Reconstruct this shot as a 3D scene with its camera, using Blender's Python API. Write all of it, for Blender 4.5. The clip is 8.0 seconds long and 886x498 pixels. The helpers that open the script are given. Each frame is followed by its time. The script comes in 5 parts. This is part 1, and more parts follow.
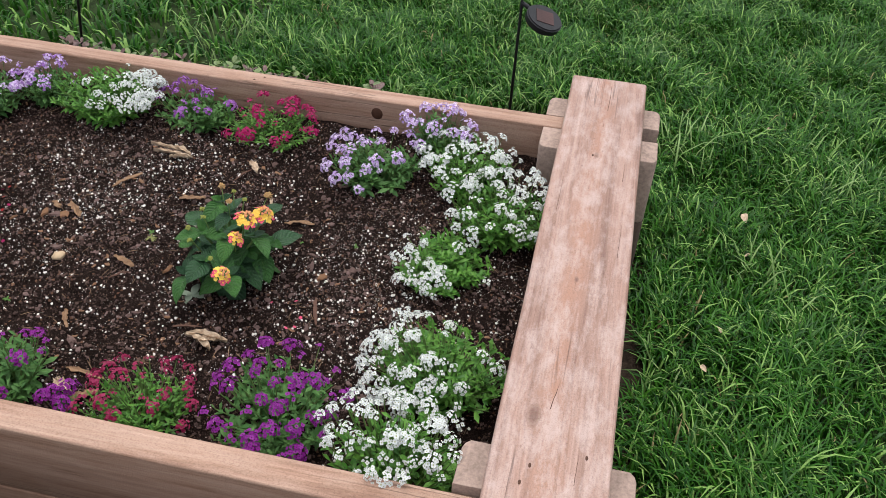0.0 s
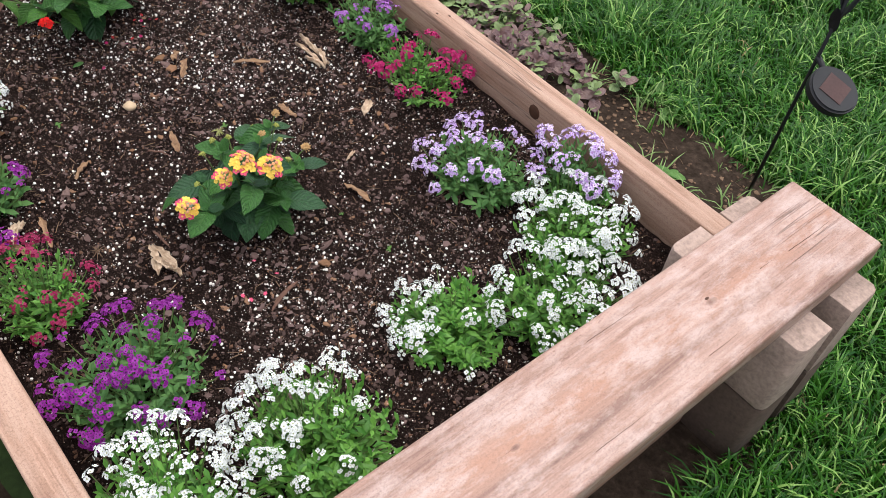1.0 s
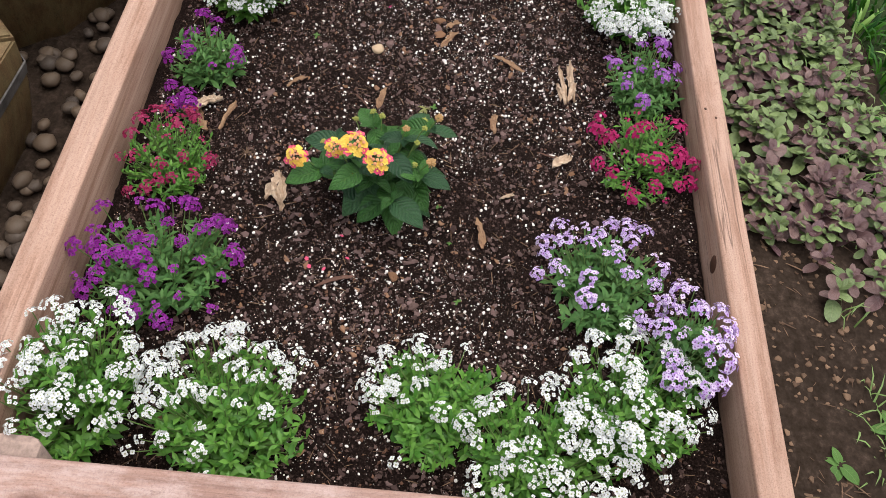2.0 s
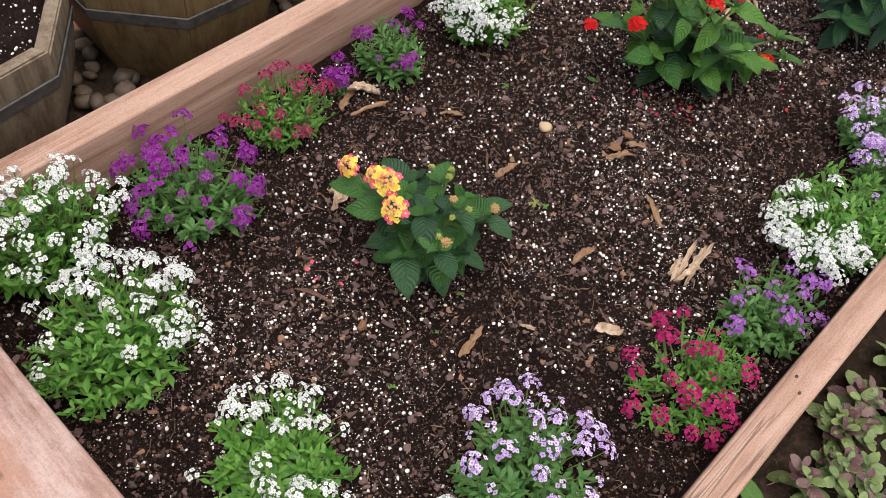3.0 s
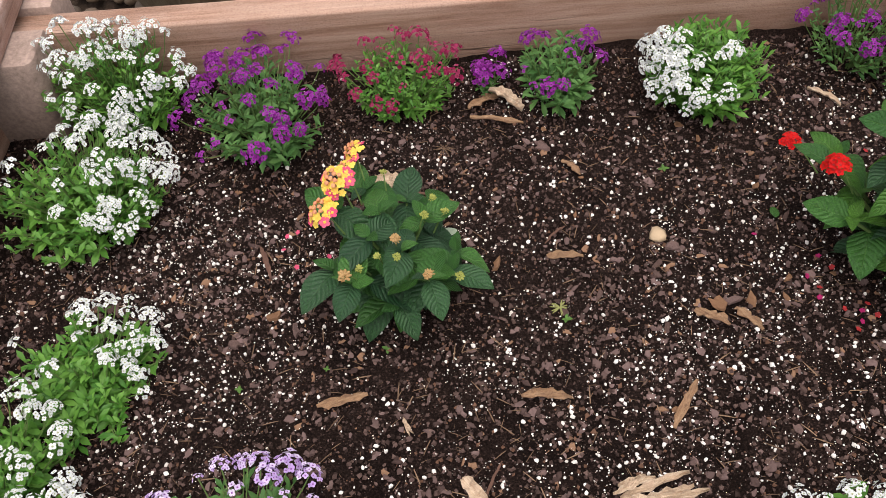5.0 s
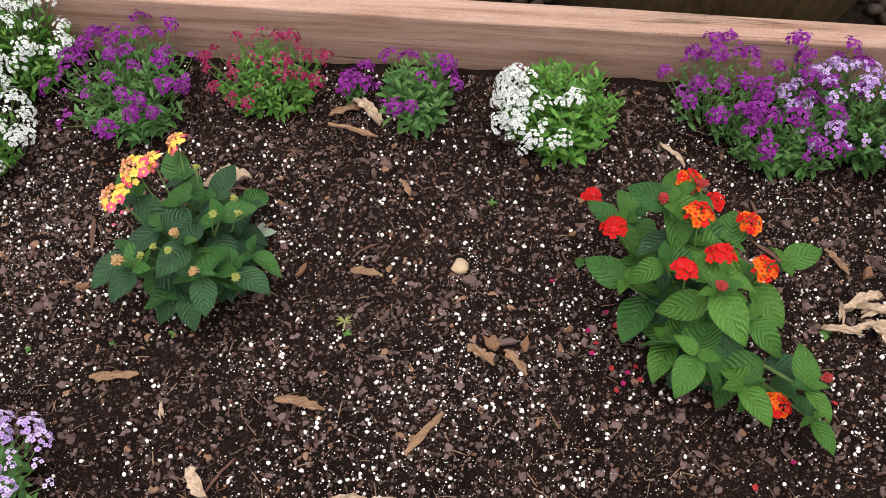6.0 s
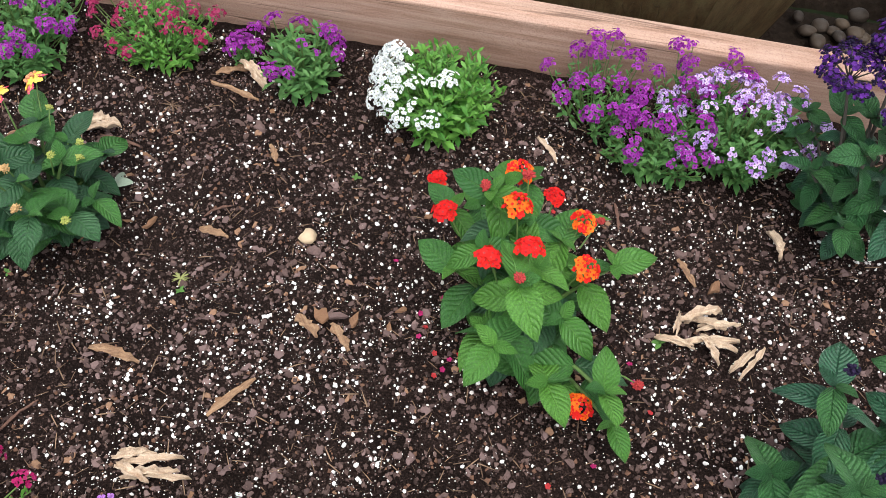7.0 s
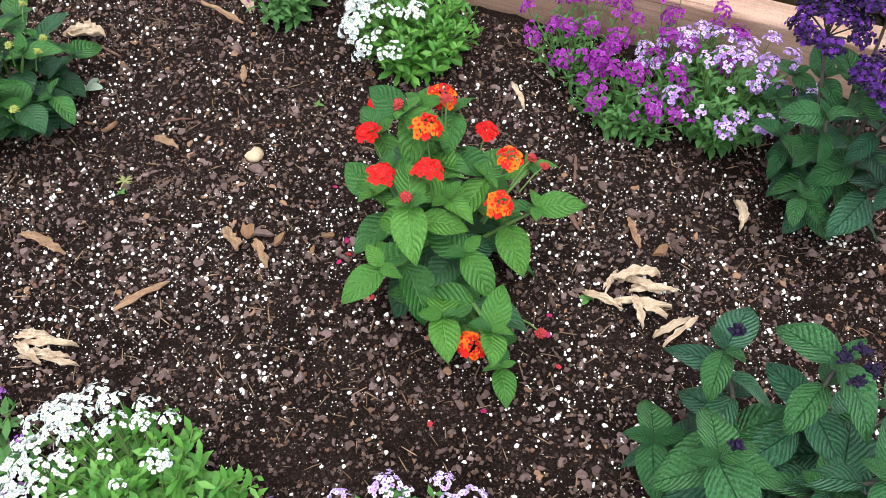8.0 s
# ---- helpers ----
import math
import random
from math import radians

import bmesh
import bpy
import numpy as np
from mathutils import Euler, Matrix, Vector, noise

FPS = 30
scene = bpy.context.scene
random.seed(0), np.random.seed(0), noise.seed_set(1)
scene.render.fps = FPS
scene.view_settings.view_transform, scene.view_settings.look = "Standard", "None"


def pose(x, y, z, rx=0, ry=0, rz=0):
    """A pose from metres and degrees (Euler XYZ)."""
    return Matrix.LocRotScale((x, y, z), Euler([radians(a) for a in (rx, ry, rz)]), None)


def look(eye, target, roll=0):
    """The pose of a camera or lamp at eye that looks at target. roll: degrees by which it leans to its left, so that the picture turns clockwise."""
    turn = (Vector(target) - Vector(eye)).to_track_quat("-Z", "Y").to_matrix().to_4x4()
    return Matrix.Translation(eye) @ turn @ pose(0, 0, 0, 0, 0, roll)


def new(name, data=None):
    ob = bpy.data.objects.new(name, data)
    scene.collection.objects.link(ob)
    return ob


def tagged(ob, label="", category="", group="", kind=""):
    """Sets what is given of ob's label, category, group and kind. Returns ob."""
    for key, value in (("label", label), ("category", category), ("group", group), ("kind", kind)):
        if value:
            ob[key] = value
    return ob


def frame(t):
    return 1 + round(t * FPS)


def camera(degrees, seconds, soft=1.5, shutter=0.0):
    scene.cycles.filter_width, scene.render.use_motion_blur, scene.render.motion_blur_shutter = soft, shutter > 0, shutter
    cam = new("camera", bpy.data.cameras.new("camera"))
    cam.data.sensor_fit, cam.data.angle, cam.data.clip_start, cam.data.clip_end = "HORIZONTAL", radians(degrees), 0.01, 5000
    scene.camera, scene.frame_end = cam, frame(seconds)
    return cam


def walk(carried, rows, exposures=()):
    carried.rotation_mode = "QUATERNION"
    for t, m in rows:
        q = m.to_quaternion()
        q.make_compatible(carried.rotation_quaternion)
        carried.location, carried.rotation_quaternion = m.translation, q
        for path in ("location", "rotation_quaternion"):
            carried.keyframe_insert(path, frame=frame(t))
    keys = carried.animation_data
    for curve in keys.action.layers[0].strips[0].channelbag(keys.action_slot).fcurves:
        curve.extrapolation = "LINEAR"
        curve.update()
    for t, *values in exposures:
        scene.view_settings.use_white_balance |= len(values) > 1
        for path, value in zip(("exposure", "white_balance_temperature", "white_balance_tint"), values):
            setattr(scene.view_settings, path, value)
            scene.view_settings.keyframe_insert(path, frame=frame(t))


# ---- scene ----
cam = camera(54.4, 8.0, soft=0.65)
PATH = [
    (0, (-0.053, 1.358, 1.091), (0.238, -0.127, -0.217), 2.5),
    (0.5, (-0.198, 1.087, 1.045), (0.316, -0.213, -0.385), 7.3),
    (1, (-0.297, 0.824, 1.036), (0.631, -0.131, -0.457), 8.1),
    (1.2, (-0.338, 0.732, 1.048), (0.705, -0.026, -0.481), 8.4),
    (2.3, (-0.268, 0.207, 1.074), (0.92, 0.432, -0.519), 7.6),
    (2.5, (-0.236, 0.107, 1.09), (0.924, 0.512, -0.487), 8.8),
    (3, (-0.052, 0.011, 1.044), (0.906, 0.729, -0.558), 9.4),
    (3.5, (0.092, -0.007, 0.99), (0.782, 0.932, -0.635), 5.0),
    (4, (0.23, -0.122, 0.963), (0.587, 1.013, -0.644), 0.1),
    (4.2, (0.271, -0.137, 0.953), (0.532, 1.019, -0.658), -0.2),
    (5.3, (0.613, -0.056, 0.933), (0.548, 1.076, -0.715), -5.4),
    (5.5, (0.659, -0.046, 0.939), (0.579, 1.075, -0.715), -4.9),
    (6, (0.808, -0.063, 0.972), (0.656, 1.049, -0.683), -1.4),
    (6.5, (0.932, -0.08, 0.985), (0.747, 1.035, -0.664), 2.8),
    (7, (0.989, -0.041, 0.958), (0.818, 1.049, -0.71), 3.9),
    (7.5, (1.083, -0.031, 0.913), (0.794, 1.017, -0.766), 2.5),
    (8, (1.185, -0.023, 0.902), (0.767, 0.982, -0.776), -1.1),
]
walk(cam, [(t, look(eye, target, roll)) for t, eye, target, roll in PATH],
     [(0, 0.8, 6400, 8), (0.5, 0.97, 6400, 8.5), (1, 1.06, 6350, 9), (2.5, 0.84, 6650, 12), (4, 0.97, 6700, 12.5), (5.5, 0.81, 6750, 12.5), (6.5, 1.13, 6400, 9.5), (8, 1.5, 6050, 3.5)])

# ---- light: bright overcast sky ----
world = bpy.data.worlds.new("sky")
scene.world = world
world.use_nodes = True
sky = world.node_tree.nodes.new("ShaderNodeTexSky")
sky.sky_type, sky.sun_disc = "NISHITA", False
sky.sun_elevation, sky.sun_rotation = radians(80), radians(169)
sky.air_density, sky.dust_density, sky.ozone_density = 1.0, 4.0, 1.0
background = world.node_tree.nodes["Background"]
cloud = world.node_tree.nodes.new("ShaderNodeHueSaturation")
cloud.inputs["Saturation"].default_value = 0.3
world.node_tree.links.new(sky.outputs[0], cloud.inputs["Color"])
world.node_tree.links.new(cloud.outputs[0], background.inputs[0])
background.inputs[1].default_value = 0.15
sun = new("sun", bpy.data.lights.new("sun", "SUN"))
sun.data.energy, sun.data.angle, sun.data.color = 0.9, radians(80), (1.0, 0.94, 0.84)
sun.matrix_world = look((0.1, -0.5, 3.0), (0, 0, 0))

# ---- materials ----


class Nodes:
    """Short hand for building node materials."""

    def __init__(self, name):
        self.mat = bpy.data.materials.new(name)
        self.mat.use_nodes = True
        self.tree = self.mat.node_tree
        self.bsdf = self.tree.nodes["Principled BSDF"]
        self.out = self.tree.nodes["Material Output"]

    def add(self, kind, links=(), **values):
        node = self.tree.nodes.new(kind)
        for key, value in values.items():
            if key == "mode":
                node.blend_type = value
            elif key == "op":
                node.operation = value
            elif key == "data":
                node.data_type = value
        for slot, source in dict(links).items():
            if hasattr(source, "bl_idname") and hasattr(source, "is_output"):
                self.tree.links.new(source, node.inputs[slot])
            else:
                node.inputs[slot].default_value = source
        return node

    def coords(self, scale, which="Object"):
        tc = self.add("ShaderNodeTexCoord")
        return self.add("ShaderNodeMapping", {"Vector": tc.outputs[which], "Scale": scale}).outputs[0]

    def noise(self, vector, scale, detail=4.0, rough=0.55, distortion=0.0):
        links = {"Scale": scale, "Detail": detail, "Roughness": rough, "Distortion": distortion}
        if vector is not None:
            links["Vector"] = vector
        return self.add("ShaderNodeTexNoise", links).outputs["Fac"]

    def ramp(self, fac, *stops):
        node = self.add("ShaderNodeValToRGB", {"Fac": fac})
        el = node.color_ramp.elements
        while len(el) < len(stops):
            el.new(0.5)
        for e, (p, c) in zip(el, stops):
            e.position, e.color = p, (*c, 1) if len(c) == 3 else c
        return node.outputs[0]

    def mix(self, fac, a, b, mode="MIX"):
        node = self.add("ShaderNodeMixRGB", mode=mode)
        for slot, value in enumerate((fac, a, b)):
            if hasattr(value, "is_output"):
                self.tree.links.new(value, node.inputs[slot])
            elif slot == 0:
                node.inputs[0].default_value = value
            else:
                node.inputs[slot].default_value = (*value, 1)
        return node.outputs[0]

    def math(self, op, a, b=0.0):
        node = self.add("ShaderNodeMath", op=op)
        for slot, value in enumerate((a, b)):
            if hasattr(value, "is_output"):
                self.tree.links.new(value, node.inputs[slot])
            else:
                node.inputs[slot].default_value = value
        return node.outputs[0]

    def random(self, island=False):
        if island:
            return self.add("ShaderNodeNewGeometry").outputs["Random Per Island"]
        return self.add("ShaderNodeObjectInfo").outputs["Random"]

    def finish(self, color, rough=0.8, height=None, strength=0.4, distance=0.002, spec=0.3, thin=0.0, metal=0.0):
        for slot, value in (("Base Color", color), ("Roughness", rough)):
            if hasattr(value, "is_output"):
                self.tree.links.new(value, self.bsdf.inputs[slot])
            else:
                self.bsdf.inputs[slot].default_value = (*value, 1) if slot == "Base Color" else value
        self.bsdf.inputs["Specular IOR Level"].default_value = spec
        self.bsdf.inputs["Metallic"].default_value = metal
        if height is not None:
            bump = self.add("ShaderNodeBump", {"Height": height, "Strength": strength, "Distance": distance})
            self.tree.links.new(bump.outputs[0], self.bsdf.inputs["Normal"])
        if thin:
            glow = self.add("ShaderNodeBsdfTranslucent")
            if hasattr(color, "is_output"):
                self.tree.links.new(color, glow.inputs[0])
            else:
                glow.inputs[0].default_value = (*color, 1)
            blend = self.add("ShaderNodeMixShader", {0: thin, 1: self.bsdf.outputs[0], 2: glow.outputs[0]})
            self.tree.links.new(blend.outputs[0], self.out.inputs[0])
        return self.mat


def timber(name, dark, mid, pale, wear, seed, wet=0.62, fine=1.0, blotch=(11, 42, 42), spec=0.3, worn=0.75, knots=(), heart=None, crisp=0.0, gritty=0.55):
    """Sawn softwood: the grain runs along the object's x and parts round the knots; a heart stripe may run down the middle."""
    n = Nodes(name)
    off = n.random() if not knots else 0.0
    tc = n.add("ShaderNodeTexCoord").outputs["Object"]
    here = n.add("ShaderNodeSeparateXYZ", {0: tc})
    flow = here.outputs[1]
    rings = None
    for kx, ky, size in knots:
        dx = n.math("MULTIPLY", n.math("SUBTRACT", here.outputs[0], kx), 0.45 / size)
        dy = n.math("MULTIPLY", n.math("SUBTRACT", here.outputs[1], ky), 1.0 / size)
        away = n.math("SQRT", n.math("ADD", n.math("MULTIPLY", dx, dx), n.math("MULTIPLY", dy, dy)))
        near = n.add("ShaderNodeMapRange", {0: away, 1: 0.3, 2: 4.0, 3: 1.0, 4: 0.0}).outputs[0]
        near = n.math("MULTIPLY", near, near)
        flow = n.math("SUBTRACT", flow, n.math("MULTIPLY", n.math("MULTIPLY", dy, near), 0.75 * size))
        spot = n.ramp(away, (0.35, (0.85, 0.85, 0.85)), (0.95, (0.35, 0.35, 0.35)), (1.0, (0, 0, 0)))
        rings = spot if rings is None else n.math("MAXIMUM", rings, spot)
    bent = n.add("ShaderNodeCombineXYZ", {0: here.outputs[0], 1: flow, 2: here.outputs[2]}).outputs[0]
    moved = n.add("ShaderNodeVectorMath", {0: bent}, op="ADD")
    n.tree.links.new(n.add("ShaderNodeCombineXYZ", {0: n.math("MULTIPLY", off, 9.0), 1: seed, 2: n.math("MULTIPLY", off, 3.0)}).outputs[0], moved.inputs[1])
    base = moved.outputs[0]

    def stretched(sx, sy, sz):
        return n.add("ShaderNodeMapping", {"Vector": base, "Scale": (sx * fine, sy * fine, sz * fine)}).outputs[0]

    bands = n.noise(stretched(1.6, 34, 34), 1.5, 7, 0.68, 0.5)
    lines = n.noise(stretched(0.7, 72, 72), 1.0, 3, 0.6, 0.35)
    fibre = n.noise(stretched(7, 260, 260), 1.0, 5, 0.7)
    patch = n.noise(stretched(*blotch), 1.3, 8, 0.72)
    spots = n.noise(stretched(60, 120, 120), 1.0, 3, 0.6)
    color = n.ramp(bands, (0.2 + 0.14 * crisp, dark), (0.45 + 0.03 * crisp, mid), (0.8 - 0.16 * crisp, pale))
    if crisp:
        color = n.mix(n.math("MULTIPLY", n.ramp(lines, (0.5, (0, 0, 0)), (0.6, (1, 1, 1))), 0.4 * crisp), color, dark)
    color = n.mix(n.math("MULTIPLY", n.ramp(fibre, (0.35, (0, 0, 0)), (0.7, (1, 1, 1))), 0.32), color, tuple(0.4 * c for c in dark))
    if heart:
        sway = n.math("ADD", flow, n.math("MULTIPLY", n.math("SUBTRACT", n.noise(stretched(2.2, 0, 0), 1.0, 3), 0.5), 0.06))
        middle = n.ramp(n.math("ABSOLUTE", n.math("SUBTRACT", sway, heart[0])), (0.0, (1, 1, 1)), (heart[1] * 0.4, (0.6, 0.6, 0.6)), (heart[1], (0, 0, 0)))
        color = n.mix(n.math("MULTIPLY", middle, n.ramp(patch, (0.35, (1, 1, 1)), (0.62, (0.25, 0.25, 0.25)))), color, heart[2])
    color = n.mix(n.ramp(patch, (0.45, (0, 0, 0)), (0.64, (worn, worn, worn))), color, wear)
    color = n.mix(n.ramp(spots, (0.66, (0, 0, 0)), (0.74, (0.5, 0.5, 0.5))), color, dark)
    grit = n.noise(base, 520 * fine ** 0.5, 3, 0.7)
    color = n.mix(gritty, color, n.ramp(grit, (0.3, (0.35, 0.3, 0.28)), (0.5, (0.85, 0.84, 0.83)), (0.72, (1.0, 1.0, 1.0))), "MULTIPLY")
    split = n.noise(stretched(1.6, 60, 60), 1.0, 2, 0.5, 0.3)
    line = n.ramp(split, (0.485, (0, 0, 0)), (0.5, (1, 1, 1)), (0.515, (0, 0, 0)))
    gate = n.ramp(n.noise(stretched(3, 9, 9), 1.0, 2), (0.52, (0, 0, 0)), (0.58, (1, 1, 1)))
    crack = n.math("MULTIPLY", line, gate)
    color = n.mix(n.math("MULTIPLY", crack, 0.3 + 0.4 * crisp), color, tuple(0.25 * c for c in dark))
    if rings is not None:
        color = n.mix(n.math("MULTIPLY", rings, n.ramp(patch, (0.4, (1, 1, 1)), (0.62, (0.45, 0.45, 0.45)))), color, tuple(0.75 * c for c in dark))
    relief = n.math("SUBTRACT", n.math("ADD", n.math("MULTIPLY", fibre, 0.6), n.math("ADD", n.math("MULTIPLY", bands, 0.6), n.math("MULTIPLY", grit, 0.5))), crack)
    return n.finish(color, wet, relief, 0.5, 0.002, spec)


def plain(name, color, vary=0.25, scale=60, rough=0.7, bump=0.3, distance=0.001, spec=0.3, thin=0.0, island=None, hue=None, metal=0.0, extra=None):
    """A surface with grain at two scales and a change of tone from piece to piece."""
    n = Nodes(name)
    where = n.coords((1, 1, 1))
    fine = n.noise(where, scale, 5, 0.65)
    broad = n.noise(where, scale / 9, 3, 0.5)
    tone = n.math("ADD", n.math("MULTIPLY", fine, 0.6), n.math("MULTIPLY", broad, 0.4))
    low, high = tuple(c * (1 - vary) for c in color), tuple(min(1, c * (1 + vary)) for c in color)
    shade = n.ramp(tone, (0.3, low), (0.7, high))
    if island is not None:
        shift = n.random(island)
        other = hue or tuple(c * 0.55 for c in color)
        shade = n.mix(n.math("MULTIPLY", shift, 0.75), shade, other)
        if extra:
            odd = n.math("FRACT", n.math("MULTIPLY", shift, 37.0))
            shade = n.mix(n.math("GREATER_THAN", odd, 1 - extra[1]), shade, extra[0])
    return n.finish(shade, rough, fine, bump, distance, spec, thin, metal)


def leafy(name, deep, fresh, vein, ribs=9.0, relief=0.5, rough=0.5, dots=0.0, thin=0.18, spec=0.35, stripe=0.55, quilt=0.0, groove=0.16):
    """A leaf with a midrib and side veins laid out in the leaf's own coordinates."""
    n = Nodes(name)
    uv = n.add("ShaderNodeTexCoord").outputs["UV"]
    parts = n.add("ShaderNodeSeparateXYZ", {0: uv})
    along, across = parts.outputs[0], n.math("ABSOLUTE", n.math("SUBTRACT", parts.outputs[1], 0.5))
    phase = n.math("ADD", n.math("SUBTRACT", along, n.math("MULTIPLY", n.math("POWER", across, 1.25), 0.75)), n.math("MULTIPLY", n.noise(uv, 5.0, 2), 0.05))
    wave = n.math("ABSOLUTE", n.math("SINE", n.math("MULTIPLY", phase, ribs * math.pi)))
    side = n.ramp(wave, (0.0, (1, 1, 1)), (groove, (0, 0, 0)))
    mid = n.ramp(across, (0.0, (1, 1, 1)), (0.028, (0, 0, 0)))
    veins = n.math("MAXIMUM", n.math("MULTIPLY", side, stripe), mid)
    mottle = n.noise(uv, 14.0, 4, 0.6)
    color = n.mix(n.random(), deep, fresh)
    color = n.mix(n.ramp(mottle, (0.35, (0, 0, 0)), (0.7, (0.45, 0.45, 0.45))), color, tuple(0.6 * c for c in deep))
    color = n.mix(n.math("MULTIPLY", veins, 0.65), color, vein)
    if dots:
        spot = n.ramp(n.noise(uv, 45.0, 2, 0.5), (0.7, (0, 0, 0)), (0.74, (dots, dots, dots)))
        color = n.mix(spot, color, (0.2, 0.1, 0.04))
    pucker = n.noise(uv, 38.0, 3, 0.6)
    height = n.math("ADD", n.math("SUBTRACT", n.math("MULTIPLY", wave, 0.8), mid), n.math("MULTIPLY", pucker, 0.7))
    if quilt:
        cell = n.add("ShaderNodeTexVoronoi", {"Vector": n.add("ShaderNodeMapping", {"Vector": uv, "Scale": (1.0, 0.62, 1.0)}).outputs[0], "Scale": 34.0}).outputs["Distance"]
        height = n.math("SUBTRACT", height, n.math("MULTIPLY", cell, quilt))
        # low creases between the cells get a darker colour, painting in their shade
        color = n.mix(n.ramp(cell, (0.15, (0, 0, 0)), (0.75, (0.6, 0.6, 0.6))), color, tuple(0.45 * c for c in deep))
    return n.finish(color, rough, height, relief, 0.0025, spec, thin)


CEDAR = timber("cedar_board", (0.25, 0.135, 0.09), (0.4, 0.245, 0.18), (0.5, 0.335, 0.26), (0.44, 0.3, 0.235), 0.0, worn=0.5, crisp=1.0)
BENCH = timber("weathered_cedar", (0.15, 0.072, 0.052), (0.34, 0.2, 0.157), (0.45, 0.3, 0.252), (0.5, 0.385, 0.355), 4.0, 0.45, 1.0, (13, 34, 34), 0.45, 0.6,
               ((0.829, -0.028, 0.009), (0.261, -0.003, 0.0045), (0.577, -0.003, 0.003)), (-0.004, 0.03, (0.33, 0.165, 0.11)), 0.7, 0.45)
STAVE_GREY = timber("grey_stave", (0.045, 0.03, 0.018), (0.15, 0.108, 0.07), (0.3, 0.24, 0.175), (0.25, 0.205, 0.15), 3.0, 0.7, 1.0, (14, 30, 30), 0.3, 0.7)
STAVE = timber("old_stave", (0.032, 0.018, 0.008), (0.115, 0.07, 0.03), (0.25, 0.165, 0.08), (0.16, 0.13, 0.06), 2.0, 0.6, 1.0, (14, 30, 30), 0.35, 0.7)
KNOT = plain("knot_wood", (0.07, 0.03, 0.018), 0.5, 160)
DARK_CONCRETE = plain("dark_concrete", (0.085, 0.058, 0.045), 0.4, 160, 0.85, 0.5, 0.001)
CONCRETE = plain("tan_concrete", (0.31, 0.225, 0.19), 0.45, 150, 0.9, 0.5, 0.001)
IRON = plain("grey_hoop", (0.075, 0.07, 0.066), 0.75, 60, 0.75, 0.5, metal=0.1)
PAVER = plain("terracotta", (0.42, 0.19, 0.12), 0.25, 120, 0.9, 0.5, island=False, hue=(0.3, 0.13, 0.09))
STONE = plain("river_pebble", (0.055, 0.042, 0.034), 0.4, 60, 0.55, 0.25, island=False, hue=(0.15, 0.105, 0.07))
BLACK = plain("black_plastic", (0.011, 0.011, 0.014), 0.3, 90, 0.5, 0.1, spec=0.3)
PANEL = plain("solar_cell", (0.06, 0.028, 0.026), 0.3, 200, 0.4, 0.05, spec=0.2)
PINKFILM = plain("pink_film", (0.55, 0.1, 0.12), 0.3, 70, 0.4, 0.1, thin=0.4)
WIRE = plain("pale_wire", (0.7, 0.6, 0.55), 0.2, 90, 0.4, 0.1)


def soil_material(name, deep, mid, pale, scale):
    n = Nodes(name)
    where = n.coords((1, 1, 1))
    broad = n.noise(where, scale / 20, 4, 0.6)
    fine = n.noise(where, scale, 6, 0.7)
    crumbs = n.add("ShaderNodeTexVoronoi", {"Vector": where, "Scale": scale * 1.3})
    color = n.ramp(fine, (0.3, deep), (0.55, mid), (0.75, pale))
    color = n.mix(n.ramp(broad, (0.4, (0, 0, 0)), (0.65, (0.6, 0.6, 0.6))), color, deep)
    height = n.math("ADD", fine, n.math("MULTIPLY", crumbs.outputs["Distance"], 0.8))
    return n.finish(color, 0.95, height, 0.9, 0.004, 0.05)


SOIL = soil_material("potting_soil", (0.004, 0.0024, 0.002), (0.02, 0.012, 0.01), (0.11, 0.07, 0.061), 420)
DIRT = soil_material("garden_dirt", (0.016, 0.011, 0.008), (0.04, 0.028, 0.021), (0.085, 0.06, 0.047), 70)
CRUMB = plain("soil_crumb", (0.007, 0.0046, 0.004), 0.4, 300, 0.95, 0.5, spec=0.05, island=True, hue=(0.17, 0.11, 0.096), extra=((0.13, 0.07, 0.048), 0.1))
BARK = plain("bark_fines", (0.045, 0.028, 0.025), 0.45, 200, 0.9, 0.6, spec=0.08, island=True, hue=(0.2, 0.134, 0.125), extra=((0.21, 0.12, 0.075), 0.08))
PERLITE = plain("perlite", (0.8, 0.77, 0.74), 0.1, 300, 0.9, 0.4, island=True, hue=(0.6, 0.54, 0.5))
FIBRE = plain("plant_fibre", (0.2, 0.13, 0.085), 0.35, 200, 0.9, 0.3, spec=0.1, island=True, hue=(0.04, 0.024, 0.018))
CHIPWOOD = timber("split_wood", (0.09, 0.045, 0.022), (0.27, 0.155, 0.085), (0.42, 0.28, 0.17), (0.12, 0.065, 0.04), 6.0, 0.85, 5.0)
HUSK = timber("dry_husk", (0.24, 0.15, 0.1), (0.6, 0.46, 0.33), (0.78, 0.66, 0.52), (0.42, 0.29, 0.2), 8.0, 0.8, 5.0)
TWIG = plain("dark_twig", (0.1, 0.05, 0.035), 0.4, 160, 0.8, 0.6)
BUFF = plain("buff_stone", (0.42, 0.31, 0.2), 0.2, 90, 0.7, 0.3)
MAUVE = plain("mauve_bark", (0.18, 0.118, 0.107), 0.5, 260, 0.9, 0.8, 0.002, spec=0.1, island=False, hue=(0.07, 0.042, 0.034), extra=((0.24, 0.13, 0.075), 0.1))

